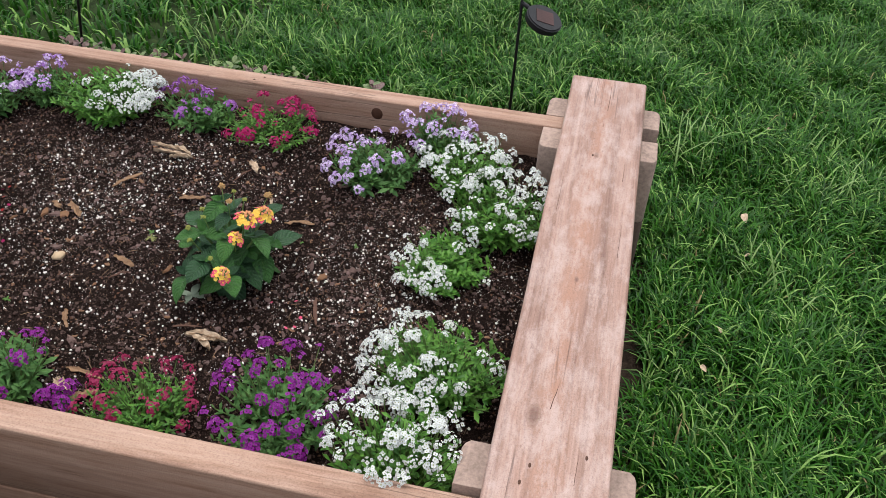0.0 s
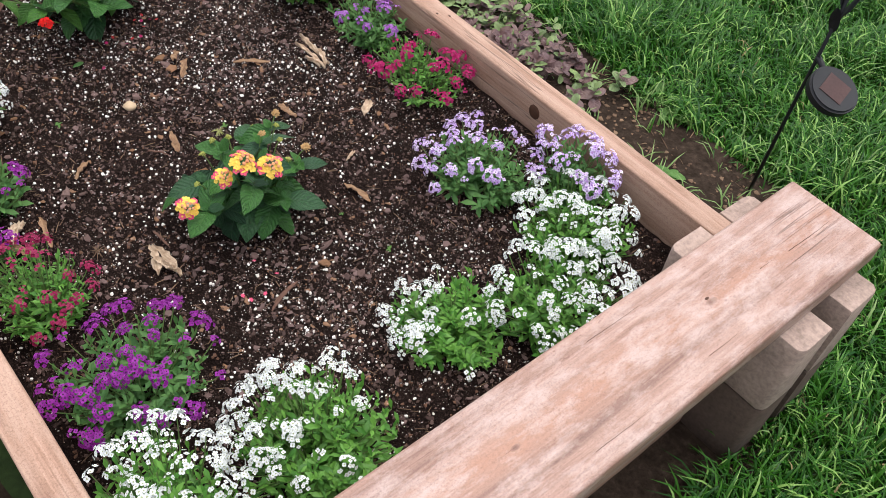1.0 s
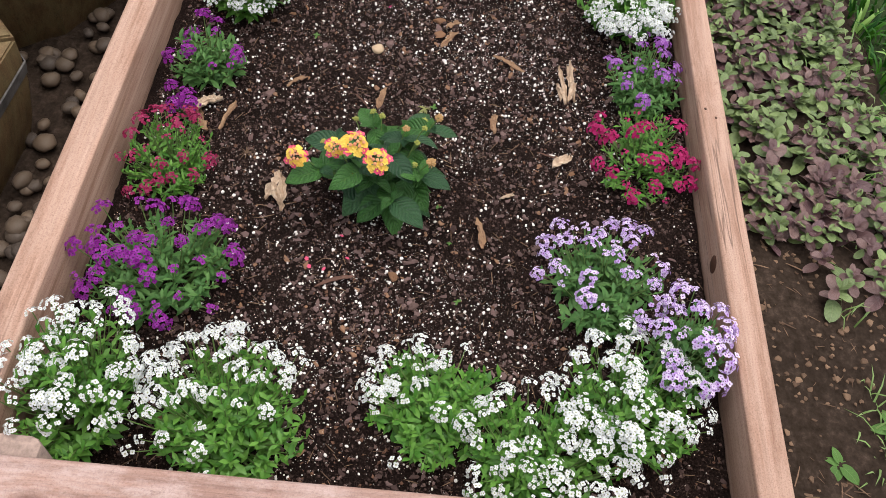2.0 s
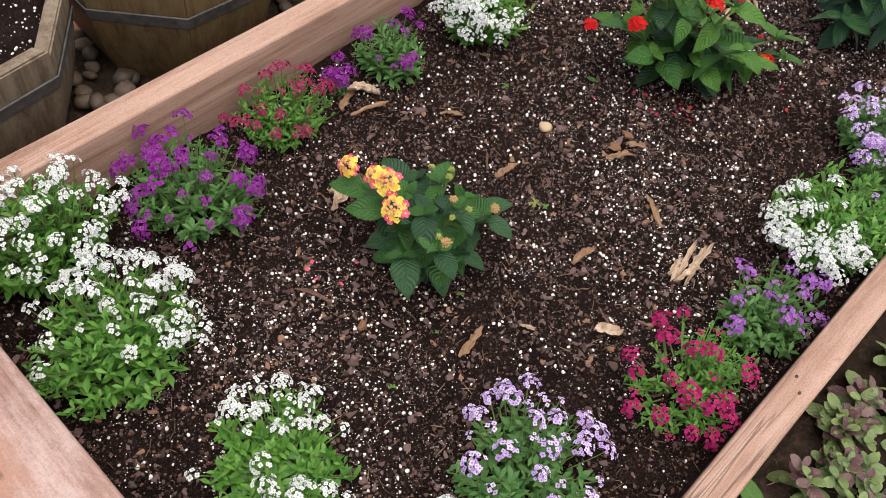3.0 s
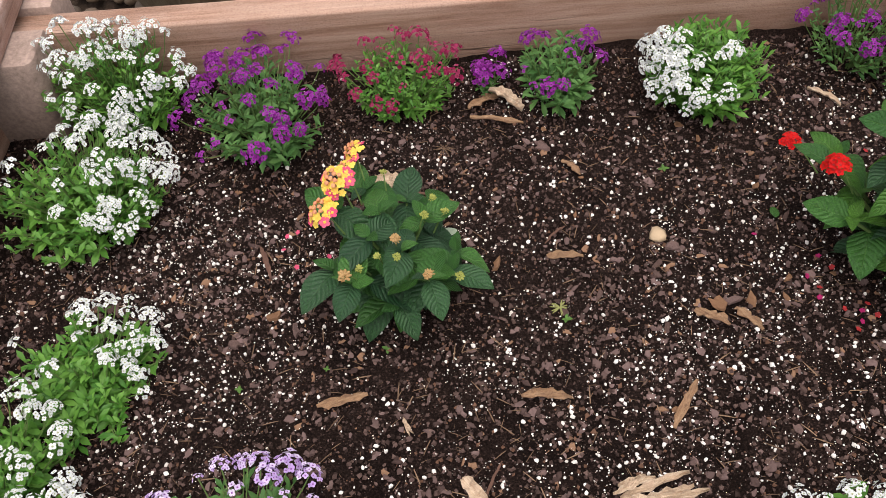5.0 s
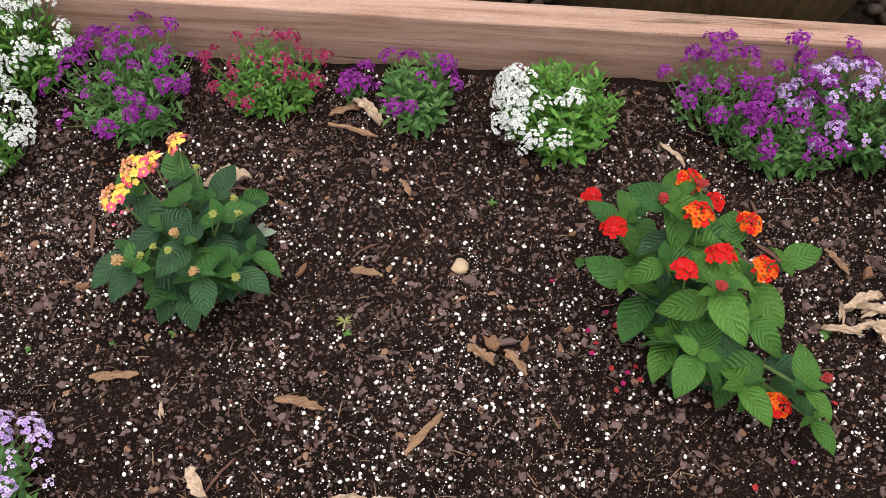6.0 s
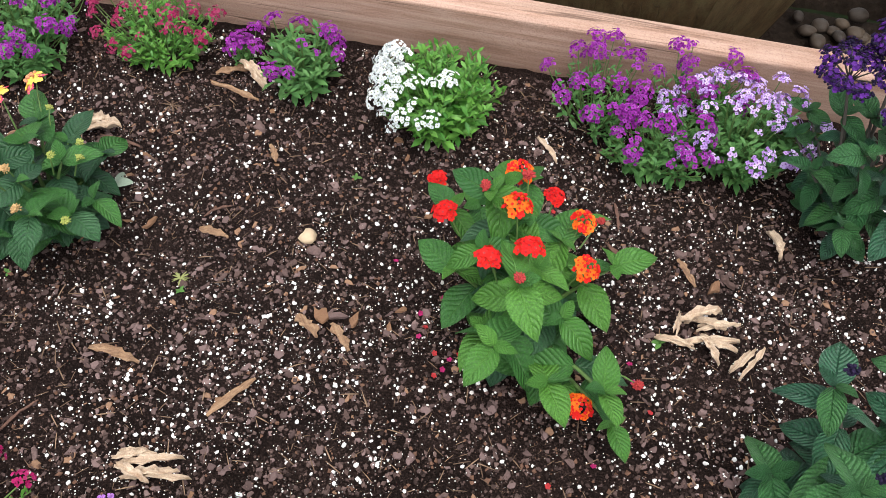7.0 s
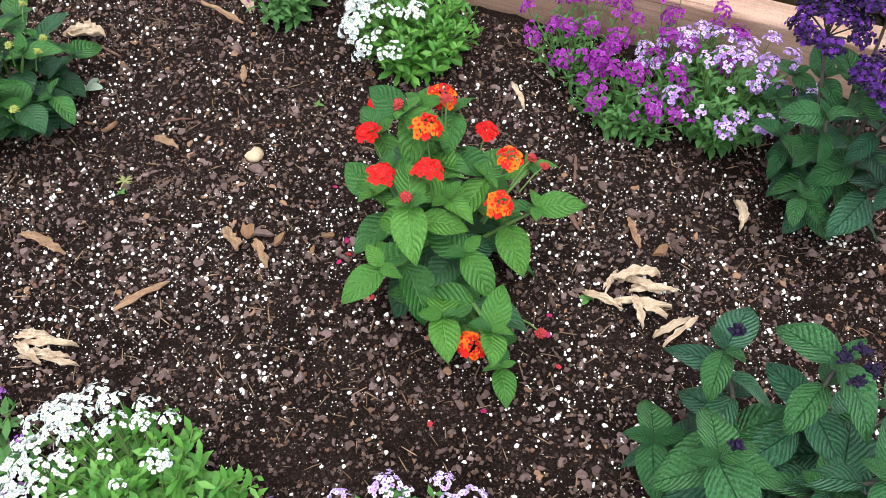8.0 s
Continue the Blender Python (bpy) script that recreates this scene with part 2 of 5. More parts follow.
LAWN = plain("grass_blade", (0.006, 0.046, 0.004), 0.3, 40, 0.35, 0.0, thin=0.25, island=True, hue=(0.066, 0.2, 0.02), spec=0.17, extra=((0.21, 0.36, 0.09), 0.14))
PALE_GRASS = plain("pale_grass_blade", (0.13, 0.235, 0.06), 0.3, 40, 0.4, 0.0, thin=0.25, island=True, hue=(0.27, 0.38, 0.15), spec=0.25)
STRAW = plain("dry_grass", (0.34, 0.27, 0.13), 0.3, 60, 0.7, 0.0, thin=0.2, island=True)
HERB = plain("alyssum_leaf", (0.045, 0.15, 0.02), 0.25, 160, 0.42, 0.15, thin=0.22, island=True, hue=(0.155, 0.33, 0.055), spec=0.25)
HERB_COOL = plain("alyssum_leaf_cool", (0.05, 0.135, 0.035), 0.25, 160, 0.5, 0.15, thin=0.2, island=True, hue=(0.11, 0.225, 0.062), spec=0.2)
STALK = plain("green_stalk", (0.11, 0.18, 0.05), 0.3, 160, 0.6, 0.1, thin=0.1)
EYE = plain("flower_eye", (0.33, 0.36, 0.2), 0.3, 300, 0.6, 0.0)
PALE_EYE = plain("violet_eye", (0.24, 0.08, 0.32), 0.2, 300, 0.6, 0.0)


def petal(name, color, other, thin=0.3, rough=0.6):
    return plain(name, color, 0.12, 250, rough, 0.05, thin=thin, island=True, hue=other, spec=0.1)


WHITE = petal("white_petal", (0.74, 0.75, 0.76), (0.64, 0.67, 0.66))
PURPLE = petal("purple_petal", (0.18, 0.01, 0.19), (0.35, 0.06, 0.38))
LILAC = petal("lilac_petal", (0.46, 0.3, 0.62), (0.82, 0.74, 0.88))
PURPLE_EYE = plain("purple_eye", (0.07, 0.006, 0.08), 0.2, 300, 0.6, 0.0)
PALE_LILAC = petal("pale_lilac_petal", (0.34, 0.16, 0.5), (0.74, 0.62, 0.84))
VIOLET = petal("violet_petal", (0.25, 0.07, 0.34), (0.42, 0.2, 0.52))
CRIMSON = petal("crimson_petal", (0.22, 0.01, 0.055), (0.36, 0.055, 0.13))
MAGENTA = petal("magenta_petal", (0.3, 0.008, 0.08), (0.44, 0.04, 0.16))
YELLOW = petal("yellow_petal", (0.88, 0.66, 0.14), (0.86, 0.54, 0.1))
ROSE = petal("rose_petal", (0.72, 0.07, 0.19), (0.78, 0.16, 0.24))
SALMON = petal("salmon_bud", (0.68, 0.28, 0.16), (0.74, 0.42, 0.2))
SCARLET = petal("scarlet_petal", (0.66, 0.02, 0.014), (0.56, 0.01, 0.016))
ORANGE = petal("orange_petal", (0.8, 0.13, 0.012), (0.82, 0.2, 0.02))
DARKRED = petal("dark_red_eye", (0.36, 0.02, 0.025), (0.45, 0.06, 0.06))
INDIGO = petal("indigo_petal", (0.03, 0.008, 0.075), (0.13, 0.03, 0.27), 0.15)
INDIGO_BUD = petal("indigo_bud", (0.008, 0.006, 0.016), (0.018, 0.009, 0.034), 0.05)
GREEN_BUD = petal("green_bud", (0.26, 0.3, 0.07), (0.38, 0.36, 0.11), 0.1)

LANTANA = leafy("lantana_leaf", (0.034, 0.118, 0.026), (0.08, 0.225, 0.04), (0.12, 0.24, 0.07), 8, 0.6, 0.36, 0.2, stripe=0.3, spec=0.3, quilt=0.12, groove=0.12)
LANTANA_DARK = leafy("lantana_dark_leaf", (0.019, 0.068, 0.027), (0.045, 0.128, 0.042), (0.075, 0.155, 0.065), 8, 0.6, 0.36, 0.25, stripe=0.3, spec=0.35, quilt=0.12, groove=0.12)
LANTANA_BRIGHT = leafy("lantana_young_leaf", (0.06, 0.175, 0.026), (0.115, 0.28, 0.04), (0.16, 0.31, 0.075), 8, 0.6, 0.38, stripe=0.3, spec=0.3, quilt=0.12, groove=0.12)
# heliotrope vein colours are near black: furrow shade put into the leaf colour
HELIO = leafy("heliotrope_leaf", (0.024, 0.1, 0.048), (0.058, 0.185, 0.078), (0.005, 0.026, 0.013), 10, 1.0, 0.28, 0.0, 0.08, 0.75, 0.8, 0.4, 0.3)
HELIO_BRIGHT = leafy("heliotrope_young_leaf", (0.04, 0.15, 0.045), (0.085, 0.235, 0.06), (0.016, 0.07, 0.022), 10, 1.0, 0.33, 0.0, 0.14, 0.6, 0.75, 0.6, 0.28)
AJUGA = leafy("bugle_leaf", (0.12, 0.175, 0.066), (0.23, 0.32, 0.11), (0.22, 0.25, 0.13), 5, 0.35, 0.35, 0.0, 0.1, 0.4, 0.12)
AJUGA_DARK = leafy("bronze_bugle_leaf", (0.1, 0.048, 0.055), (0.2, 0.125, 0.11), (0.18, 0.11, 0.11), 5, 0.35, 0.35, 0.0, 0.1, 0.4, 0.12)
WEED = leafy("weed_leaf", (0.07, 0.17, 0.03), (0.1, 0.22, 0.04), (0.16, 0.28, 0.08), 7, 0.4, 0.5)

# ---- building helpers ----
rng = random.Random(7)
GROUND = -0.04
WIDE = 0.787      # inside width of the bed
SKEW = 0.008      # the far board runs slightly away from the near one
RIM = 0.235       # top of the side boards


def soil_z(x, y):
    """Height of the potting soil in the bed."""
    z = 0.156 + 0.0294 * x - 0.066 * y + 0.0192 * x * y - 0.016 * x * x
    z += 0.006 * noise.noise((x * 7, y * 7, 1.0)) + 0.003 * noise.noise((x * 22, y * 22, 4.0))
    edge = min(y, WIDE + SKEW * x - y, 10)
    return z + 0.010 * max(0.0, 1 - edge / 0.06) * (1 if y > 0.4 else 0.6)


def thing(name, loc, label, category, group="", kind=""):
    ob = new(name)
    ob.empty_display_size = 0.05
    ob.location = loc
    return tagged(ob, label, category, group, kind)


def child(name, mesh, parent, m=None, label=""):
    ob = new(name, mesh)
    ob.parent = parent
    if m is not None:
        ob.matrix_basis = m
    return tagged(ob, label)


def to_mesh(name, bm, *materials):
    mesh = bpy.data.meshes.new(name)
    bm.to_mesh(mesh)
    bm.free()
    for m in materials:
        mesh.materials.append(m)
    return mesh


def part(name, bm, material, parent, label=""):
    return child(name, to_mesh(name, bm, material), parent, None, label)


def smooth(mesh):
    mesh.polygons.foreach_set("use_smooth", [True] * len(mesh.polygons))
    return mesh


def raw_mesh(name, verts, faces, materials, slots=None, uvs=None, soft=True):
    mesh = bpy.data.meshes.new(name)
    mesh.from_pydata([tuple(v) for v in verts], [], faces)
    for m in materials:
        mesh.materials.append(m)
    if slots is not None:
        mesh.polygons.foreach_set("material_index", slots)
    if uvs is not None:
        layer = mesh.uv_layers.new(name="UVMap")
        index = np.zeros(len(mesh.loops), dtype=np.int32)
        mesh.loops.foreach_get("vertex_index", index)
        layer.data.foreach_set("uv", np.asarray(uvs, dtype=np.float32)[index].ravel())
    if soft:
        smooth(mesh)
    mesh.update()
    return mesh


def bake(verts, faces, poses):
    """One set of vertices and faces that repeats a small template at every pose."""
    v = np.asarray(verts, dtype=float)
    ms = np.asarray([np.array(m) for m in poses])
    out = np.einsum("nij,vj->nvi", ms[:, :3, :3], v) + ms[:, None, :3, 3]
    k = len(v)
    every = [tuple(i + n * k for i in f) for n in range(len(ms)) for f in faces]
    return out.reshape(-1, 3), every


class Heap:
    """Collects baked templates for one mesh."""

    def __init__(self):
        self.verts, self.faces, self.slots, self.count = [], [], [], 0

    def put(self, verts, faces, poses, slot=0):
        if not len(poses):
            return
        v, f = bake(verts, faces, poses)
        self.verts.append(v)
        self.faces += [tuple(i + self.count for i in face) for face in f]
        self.slots += [slot] * len(f)
        self.count += len(v)

    def mesh(self, name, *materials, soft=True):
        return raw_mesh(name, np.concatenate(self.verts), self.faces, materials, self.slots, None, soft)


def turn(x, y, z, yaw=0.0, pitch=0.0, roll=0.0, sx=1.0, sy=None, sz=None):
    """Pose with scale; yaw about z, then pitch lifts local y, roll about local y. Radians."""
    sy, sz = sx if sy is None else sy, sx if sz is None else sz
    m = Matrix.Rotation(yaw, 4, "Z") @ Matrix.Rotation(pitch, 4, "X") @ Matrix.Rotation(roll, 4, "Y")
    return Matrix.Translation((x, y, z)) @ m @ Matrix.Diagonal((sx, sy, sz, 1))


def facing(x, y, z, normal, spin=0.0, scale=1.0):
    """Pose whose z axis points along normal."""
    q = Vector(normal).normalized().to_track_quat("Z", "Y").to_matrix().to_4x4()
    return Matrix.Translation((x, y, z)) @ q @ Matrix.Rotation(spin, 4, "Z") @ Matrix.Scale(scale, 4)


def box(bm, x0, x1, y0, y1, z0, z1):
    made = bmesh.ops.create_cube(bm, size=1)["verts"]
    bmesh.ops.scale(bm, verts=made, vec=(x1 - x0, y1 - y0, z1 - z0))
    bmesh.ops.translate(bm, verts=made, vec=((x0 + x1) / 2, (y0 + y1) / 2, (z0 + z1) / 2))
    return made


def tube(bm, points, r0, r1, sides=6):
    """A tapered tube through points."""
    pts = [Vector(p) for p in points]
    rings = []
    for i, p in enumerate(pts):
        way = (pts[min(i + 1, len(pts) - 1)] - pts[max(i - 1, 0)]).normalized()
        a = way.orthogonal().normalized()
        b = way.cross(a)
        r = r0 + (r1 - r0) * i / max(1, len(pts) - 1)
        rings.append([bm.verts.new(p + r * (math.cos(k * 2 * math.pi / sides) * a + math.sin(k * 2 * math.pi / sides) * b)) for k in range(sides)])
    for lo, hi in zip(rings, rings[1:]):
        shift = min(range(sides), key=lambda s: sum((lo[k].co - hi[(k + s) % sides].co).length for k in range(sides)))
        for k in range(sides):
            bm.faces.new((lo[k], lo[(k + 1) % sides], hi[(k + 1 + shift) % sides], hi[(k + shift) % sides]))
    bm.faces.new(list(reversed(rings[0])))
    bm.faces.new(rings[-1])


def arch(a, b, lift, n=6):
    """Points of a bow from a to b; lift in metres, up."""
    a, b = Vector(a), Vector(b)
    return [a.lerp(b, i / n) + Vector((0, 0, lift * math.sin(math.pi * i / n))) for i in range(n + 1)]


# ---- the ground ----


def ground_sheet():
    n = Nodes("lawn_soil")
    where = n.coords((1, 1, 1))
    tone = n.noise(where, 30, 5, 0.65)
    color = n.ramp(tone, (0.3, (0.014, 0.02, 0.009)), (0.55, (0.026, 0.044, 0.015)), (0.75, (0.04, 0.06, 0.02)))
    away = n.add("ShaderNodeVectorMath", {0: where}, op="LENGTH").outputs["Value"]
    turf = n.ramp(n.noise(where, 55, 6, 0.75), (0.3, (0.01, 0.035, 0.005)), (0.5, (0.03, 0.09, 0.012)), (0.7, (0.06, 0.15, 0.022)))
    far = n.add("ShaderNodeMapRange", {0: away, 1: 2.0, 2: 2.9}).outputs[0]
    color = n.mix(far, color, turf)
    material = n.finish(color, 0.95, tone, 0.6, 0.01, 0.1)
    bm = bmesh.new()
    steps = [-40, -12, -5, -2.5, -1.2, 0, 1.2, 2.5, 5, 12, 40]
    grid = [[bm.verts.new((x, y, GROUND - 0.012 - 0.004 * (abs(x) + abs(y)) / 40)) for x in steps] for y in steps]
    for a, b in zip(grid, grid[1:]):
        for i in range(len(steps) - 1):
            bm.faces.new((a[i], a[i + 1], b[i + 1], b[i]))
    return tagged(new("ground", to_mesh("ground", bm, material)), "dark earth beneath the lawn", "ground", kind="structure")


def dirt_strip(name, x0, x1, y0, y1, label):
    """Bare soil with an uneven surface and border."""
    nx, ny = int((x1 - x0) / 0.025), int((y1 - y0) / 0.025)
    verts, faces = [], []
    for j in range(ny + 1):
        for i in range(nx + 1):
            x, y = x0 + (x1 - x0) * i / nx, y0 + (y1 - y0) * j / ny
            rise = 0.008 * noise.noise((x * 9, y * 9, 0)) + 0.004 * noise.noise((x * 31, y * 31, 2))
            verts.append((x, y, GROUND + rise + 0.004 - (0.02 if i in (0, nx) or j in (0, ny) else 0)))
    for j in range(ny):
        for i in range(nx):
            a = j * (nx + 1) + i
            faces.append((a, a + 1, a + nx + 2, a + nx + 1))
    ob = new(name, raw_mesh(name, verts, faces, [DIRT]))
    return tagged(ob, label, "soil", kind="structure")


ground_sheet()
dirt_strip("ground_dirt", -0.02, 3.0, -0.5, -0.045, "bare damp brown garden soil beside the raised bed")
dirt_strip("ground_barrels", -0.6, 3.2, 0.85, 1.262, "dark damp soil strip under the barrels and pebbles")
# dark sheet standing in for the deep shade right of the paving
dirt_strip("ground_side", 1.3, 3.2, 1.262, 2.6, "dark soil strip in place of deep shade beside the brick paving")
dirt_strip("ground_bench", -0.215, -0.02, -0.05, 0.9, "bare shaded soil under the bench plank")


def grass_field(name, count, area, height, label, seed, keep=lambda x, y: True, material=LAWN, width=0.0015):
    """Curved grass blades, joined; they lean in tufts."""
    r = np.random.RandomState(seed)
    x0, x1, y0, y1 = area
    x, y = r.uniform(x0, x1, count), r.uniform(y0, y1, count)
    ok = np.array([keep(a, b) for a, b in zip(x, y)])
    x, y = x[ok], y[ok]
    n = len(x)
    swirl = np.array([noise.noise((a * 5, b * 5, seed)) + 0.6 * noise.noise((a * 14, b * 14, seed + 3.0)) for a, b in zip(x, y)])
    tall = np.array([0.75 + 0.5 * noise.noise((a * 6, b * 6, seed + 9.0)) for a, b in zip(x, y)])
    heading = swirl * 5.0 + r.normal(0, 1.3, n)
    h = height * tall * r.uniform(0.55, 1.2, n)
    lean = r.uniform(0.35, 1.25, n) * h * (0.9 + 0.5 * np.abs(swirl))
    w = width * r.uniform(0.7, 1.35, n)
    dx, dy = np.cos(heading), np.sin(heading)
    px, py = -dy, dx
    verts = np.zeros((n, 7, 3))
    for k, (f, up, wide) in enumerate(((0, 0, 0.8), (0.18, 0.5, 1.0), (0.55, 0.85, 0.75))):
        for side, s in enumerate((-1, 1)):
            verts[:, 2 * k + side, 0] = x + dx * lean * f + s * px * w * wide
            verts[:, 2 * k + side, 1] = y + dy * lean * f + s * py * w * wide
            verts[:, 2 * k + side, 2] = GROUND - 0.014 + h * up
    verts[:, 6, 0], verts[:, 6, 1], verts[:, 6, 2] = x + dx * lean, y + dy * lean, GROUND - 0.014 + h * r.uniform(0.8, 1.0, n)
    base = np.arange(n) * 7
    quads = np.concatenate([np.stack([base + 2 * k, base + 2 * k + 1, base + 2 * k + 3, base + 2 * k + 2], 1) for k in (0, 1)])
    tris = np.stack([base + 4, base + 5, base + 6], 1)
    ob = new(name, raw_mesh(name, verts.reshape(-1, 3).tolist(), quads.tolist() + tris.tolist(), [material]))
    return tagged(ob, label, "grass", kind="stuff")


def lawn_here(x, y):
    """Where the turf grows: round the bench end and past the planting strip, with a ragged border."""
    rag = 0.03 * noise.noise((x * 8, y * 8, 5.0))
    if x < 0.03 + rag and y < -0.145 + rag:
        return True
    if x < -0.15 - 0.05 * math.exp(-((y - 0.27) / 0.14) ** 2) + rag:
        return y < 1.22 + rag
    return y < -0.47 + rag


grass_field("lawn", 125000, (-1.15, 0.9, -1.5, 1.2), 0.07, "dense mown green lawn grass beside the raised bed", 3, lawn_here, LAWN, 0.0018)
grass_field("lawn_far", 30000, (-2.6, 2.8, -2.6, -0.47), 0.07, "green lawn grass farther from the raised bed", 5, lambda x, y: lawn_here(x, y) and (x > 0.85 or x < -1.1 or y < -1.45), LAWN, 0.0036)
grass_field("dry_grass", 1600, (-1.1, 0.9, -1.4, 1.1), 0.05, "scattered pale dry grass blades in the lawn", 8, lawn_here, STRAW)
grass_field("edge_grass", 420, (-0.22, 0.5, -0.5, 1.0), 0.075, "loose grass blades round the block feet", 11, lambda x, y: (x < -0.12 and -0.14 < y < 0.95) or (y < -0.38 and rng.random() < 0.6) or (x < 0.05 and y < -0.14))

grass_field("pale_grass", 9000, (-1.1, 1.2, -1.4, 1.1), 0.085, "pale grass and weed blades mixed through the lawn", 13, lambda x, y: lawn_here(x, y) and noise.noise((x * 4, y * 4, 2.0)) + 0.25 * noise.noise((x * 15, y * 15, 6.0)) > 0.12, PALE_GRASS, 0.0017)
grass_field("strip_grass", 1500, (-0.05, 1.3, -0.5, -0.28), 0.06, "pale straggling grass along the border of the bare soil", 17, lambda x, y: noise.noise((x * 9, y * 9, 3.0)) > 0.05 - 1.2 * (-0.36 - y), PALE_GRASS, 0.0015)

# ---- the raised bed ----


def board(name, length, thick, high, material, round_edge, seed, dip=0.0):
    """A sawn board along x with eased, slightly uneven edges."""
    bm = bmesh.new()
    box(bm, 0, length, -thick / 2, thick / 2, 0, high)
    long_edges = [e for e in bm.edges if abs((e.verts[0].co - e.verts[1].co).x) > 0.1]
    cuts = max(6, int(length / 0.05))
    bmesh.ops.subdivide_edges(bm, edges=long_edges, cuts=cuts)
    run = [e for e in bm.edges if abs((e.verts[0].co - e.verts[1].co).x) > 0.001 and all(abs(abs(v.co.y) - thick / 2) < 1e-5 and min(abs(v.co.z), abs(v.co.z - high)) < 1e-5 for v in e.verts)]
    bmesh.ops.bevel(bm, geom=run, offset=round_edge, segments=3, affect="EDGES", profile=0.5)
    for v in bm.verts:
        v.co.y += 0.0012 * noise.noise((v.co.x * 4 + seed, v.co.z * 9, seed))
        v.co.z += 0.0012 * noise.noise((v.co.x * 5, v.co.y * 12 + seed, 3)) + dip * math.sin(v.co.x * 2.1 + seed)
    return smooth_by_angle(to_mesh(name, bm, material))


def smooth_by_angle(mesh):
    smooth(mesh)
    mesh.set_sharp_from_angle(angle=radians(40))
    return mesh


LENGTH = 2.44
TAN_BOARD = "reddish sawn cedar board forming the raised bed side"
for y, side, sunk in ((-0.0195, "near", 0.0), (WIDE + 0.0225, "far", 0.0125)):
    for z in (0.0985 - sunk, -0.0395 - sunk):
        mesh = board("side_board", LENGTH, 0.039 if side == "near" else 0.042, 0.1365, CEDAR, 0.004, y * 5 + z * 11)
        ob = new("side_board", mesh)
        ob.location = (-0.045, y, z)
        if side == "far":
            ob.rotation_euler[2] = SKEW
        tagged(ob, TAN_BOARD, "board", "boards of the raised bed")
        if side == "near" and z > 0:
            bm = bmesh.new()
            made = bmesh.ops.create_uvsphere(bm, u_segments=14, v_segments=6, radius=1)["verts"]
            bmesh.ops.scale(bm, verts=made, vec=(0.0125, 0.0025, 0.0135))
            bmesh.ops.translate(bm, verts=made, vec=(0.398, 0.0185, 0.107))
            for hx, hy in ((0.647, 0.0095), (0.631, -0.0035), (0.926, 0.0135)):
                hole = bmesh.new()
                bmesh.ops.create_uvsphere(hole, u_segments=8, v_segments=4, radius=0.0019)
                bmesh.ops.scale(hole, verts=hole.verts, vec=(1.4, 1.0, 0.35))
                bmesh.ops.translate(hole, verts=hole.verts, vec=(hx, hy, 0.1366))
                part("nail_hole", hole, KNOT, ob, "small dark nail hole")
            smooth_part = part("knot", bm, KNOT, ob, "round dark brown knot")
            smooth(smooth_part.data)
for x, deep in ((-0.0685, "bench"), (LENGTH - 0.03, "end")):
    for z in (0.0985, -0.04):
        ob = new("end_board", board("end_board", WIDE - 0.008, 0.039, 0.1345, CEDAR, 0.004, x + z))
        ob.matrix_world = Matrix.Translation((x, 0.004, z)) @ Matrix.Rotation(radians(90), 4, "Z")
        tagged(ob, "cedar end board closing the raised bed across its width", "board", "boards of the raised bed")


def block_mesh():
    """A slotted concrete post block: one solid with a slot in each side and rounded prongs."""
    outline = []
    for k in range(4):
        sx, sy = ((1, 1), (-1, 1), (-1, -1), (1, -1))[k]
        quarter = [(0.0215, 0.021), (0.1045, 0.021), (0.1045, 0.074), (0.1022, 0.0815), (0.096, 0.087), (0.0215, 0.087)]
        if sx * sy < 0:
            quarter = quarter[::-1]
        outline += [(sx * x, sy * y) for x, y in quarter]
    bm = bmesh.new()
    low = bm.faces.new([bm.verts.new((x, y, 0)) for x, y in outline])
    made = bmesh.ops.extrude_face_region(bm, geom=[low])["geom"]
    top = [v for v in made if isinstance(v, bmesh.types.BMVert)]
    bmesh.ops.translate(bm, verts=top, vec=(0, 0, 0.136))
    bmesh.ops.recalc_face_normals(bm, faces=list(bm.faces))
    rim = [e for e in bm.edges if all(v.co.z > 0.13 for v in e.verts) or all(v.co.z < 0.001 for v in e.verts)]
    bmesh.ops.bevel(bm, geom=rim, offset=0.003, segments=2, affect="EDGES", profile=0.5)
    for v in bm.verts:
        v.co += 0.001 * Vector((noise.noise(v.co * 30), noise.noise(v.co * 31 + Vector((5, 0, 0))), 0))
    return smooth_by_angle(to_mesh("concrete_block", bm, CONCRETE))


BLOCK = block_mesh()
# the lower block of each corner is a darker brown copy
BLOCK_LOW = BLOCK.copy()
BLOCK_LOW.materials[0] = DARK_CONCRETE
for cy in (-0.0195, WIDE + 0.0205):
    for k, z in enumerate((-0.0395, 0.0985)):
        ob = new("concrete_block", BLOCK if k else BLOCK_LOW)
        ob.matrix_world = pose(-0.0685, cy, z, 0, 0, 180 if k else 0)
        tagged(ob, "tan slotted concrete planter block at the bed corner" if k else "dark brown concrete planter block on the ground", "concrete block", "corner blocks of the raised bed")

bench_mesh = board("bench_plank", 1.015, 0.14, 0.0375, BENCH, 0.005, 3.0)
bench = new("bench_plank", bench_mesh)
bench.matrix_world = Matrix.Translation((-0.07, -0.132, RIM + 0.0005)) @ Matrix.Rotation(radians(90), 4, "Z")
tagged(bench, "weathered pinkish cedar plank laid across the corner blocks", "bench plank")
bm = bmesh.new()
made = bmesh.ops.create_uvsphere(bm, u_segments=16, v_segments=6, radius=1)["verts"]
bmesh.ops.scale(bm, verts=made, vec=(0.0065, 0.011, 0.0012))
bmesh.ops.rotate(bm, verts=made, cent=(0, 0, 0), matrix=Matrix.Rotation(radians(14), 3, "Z"))
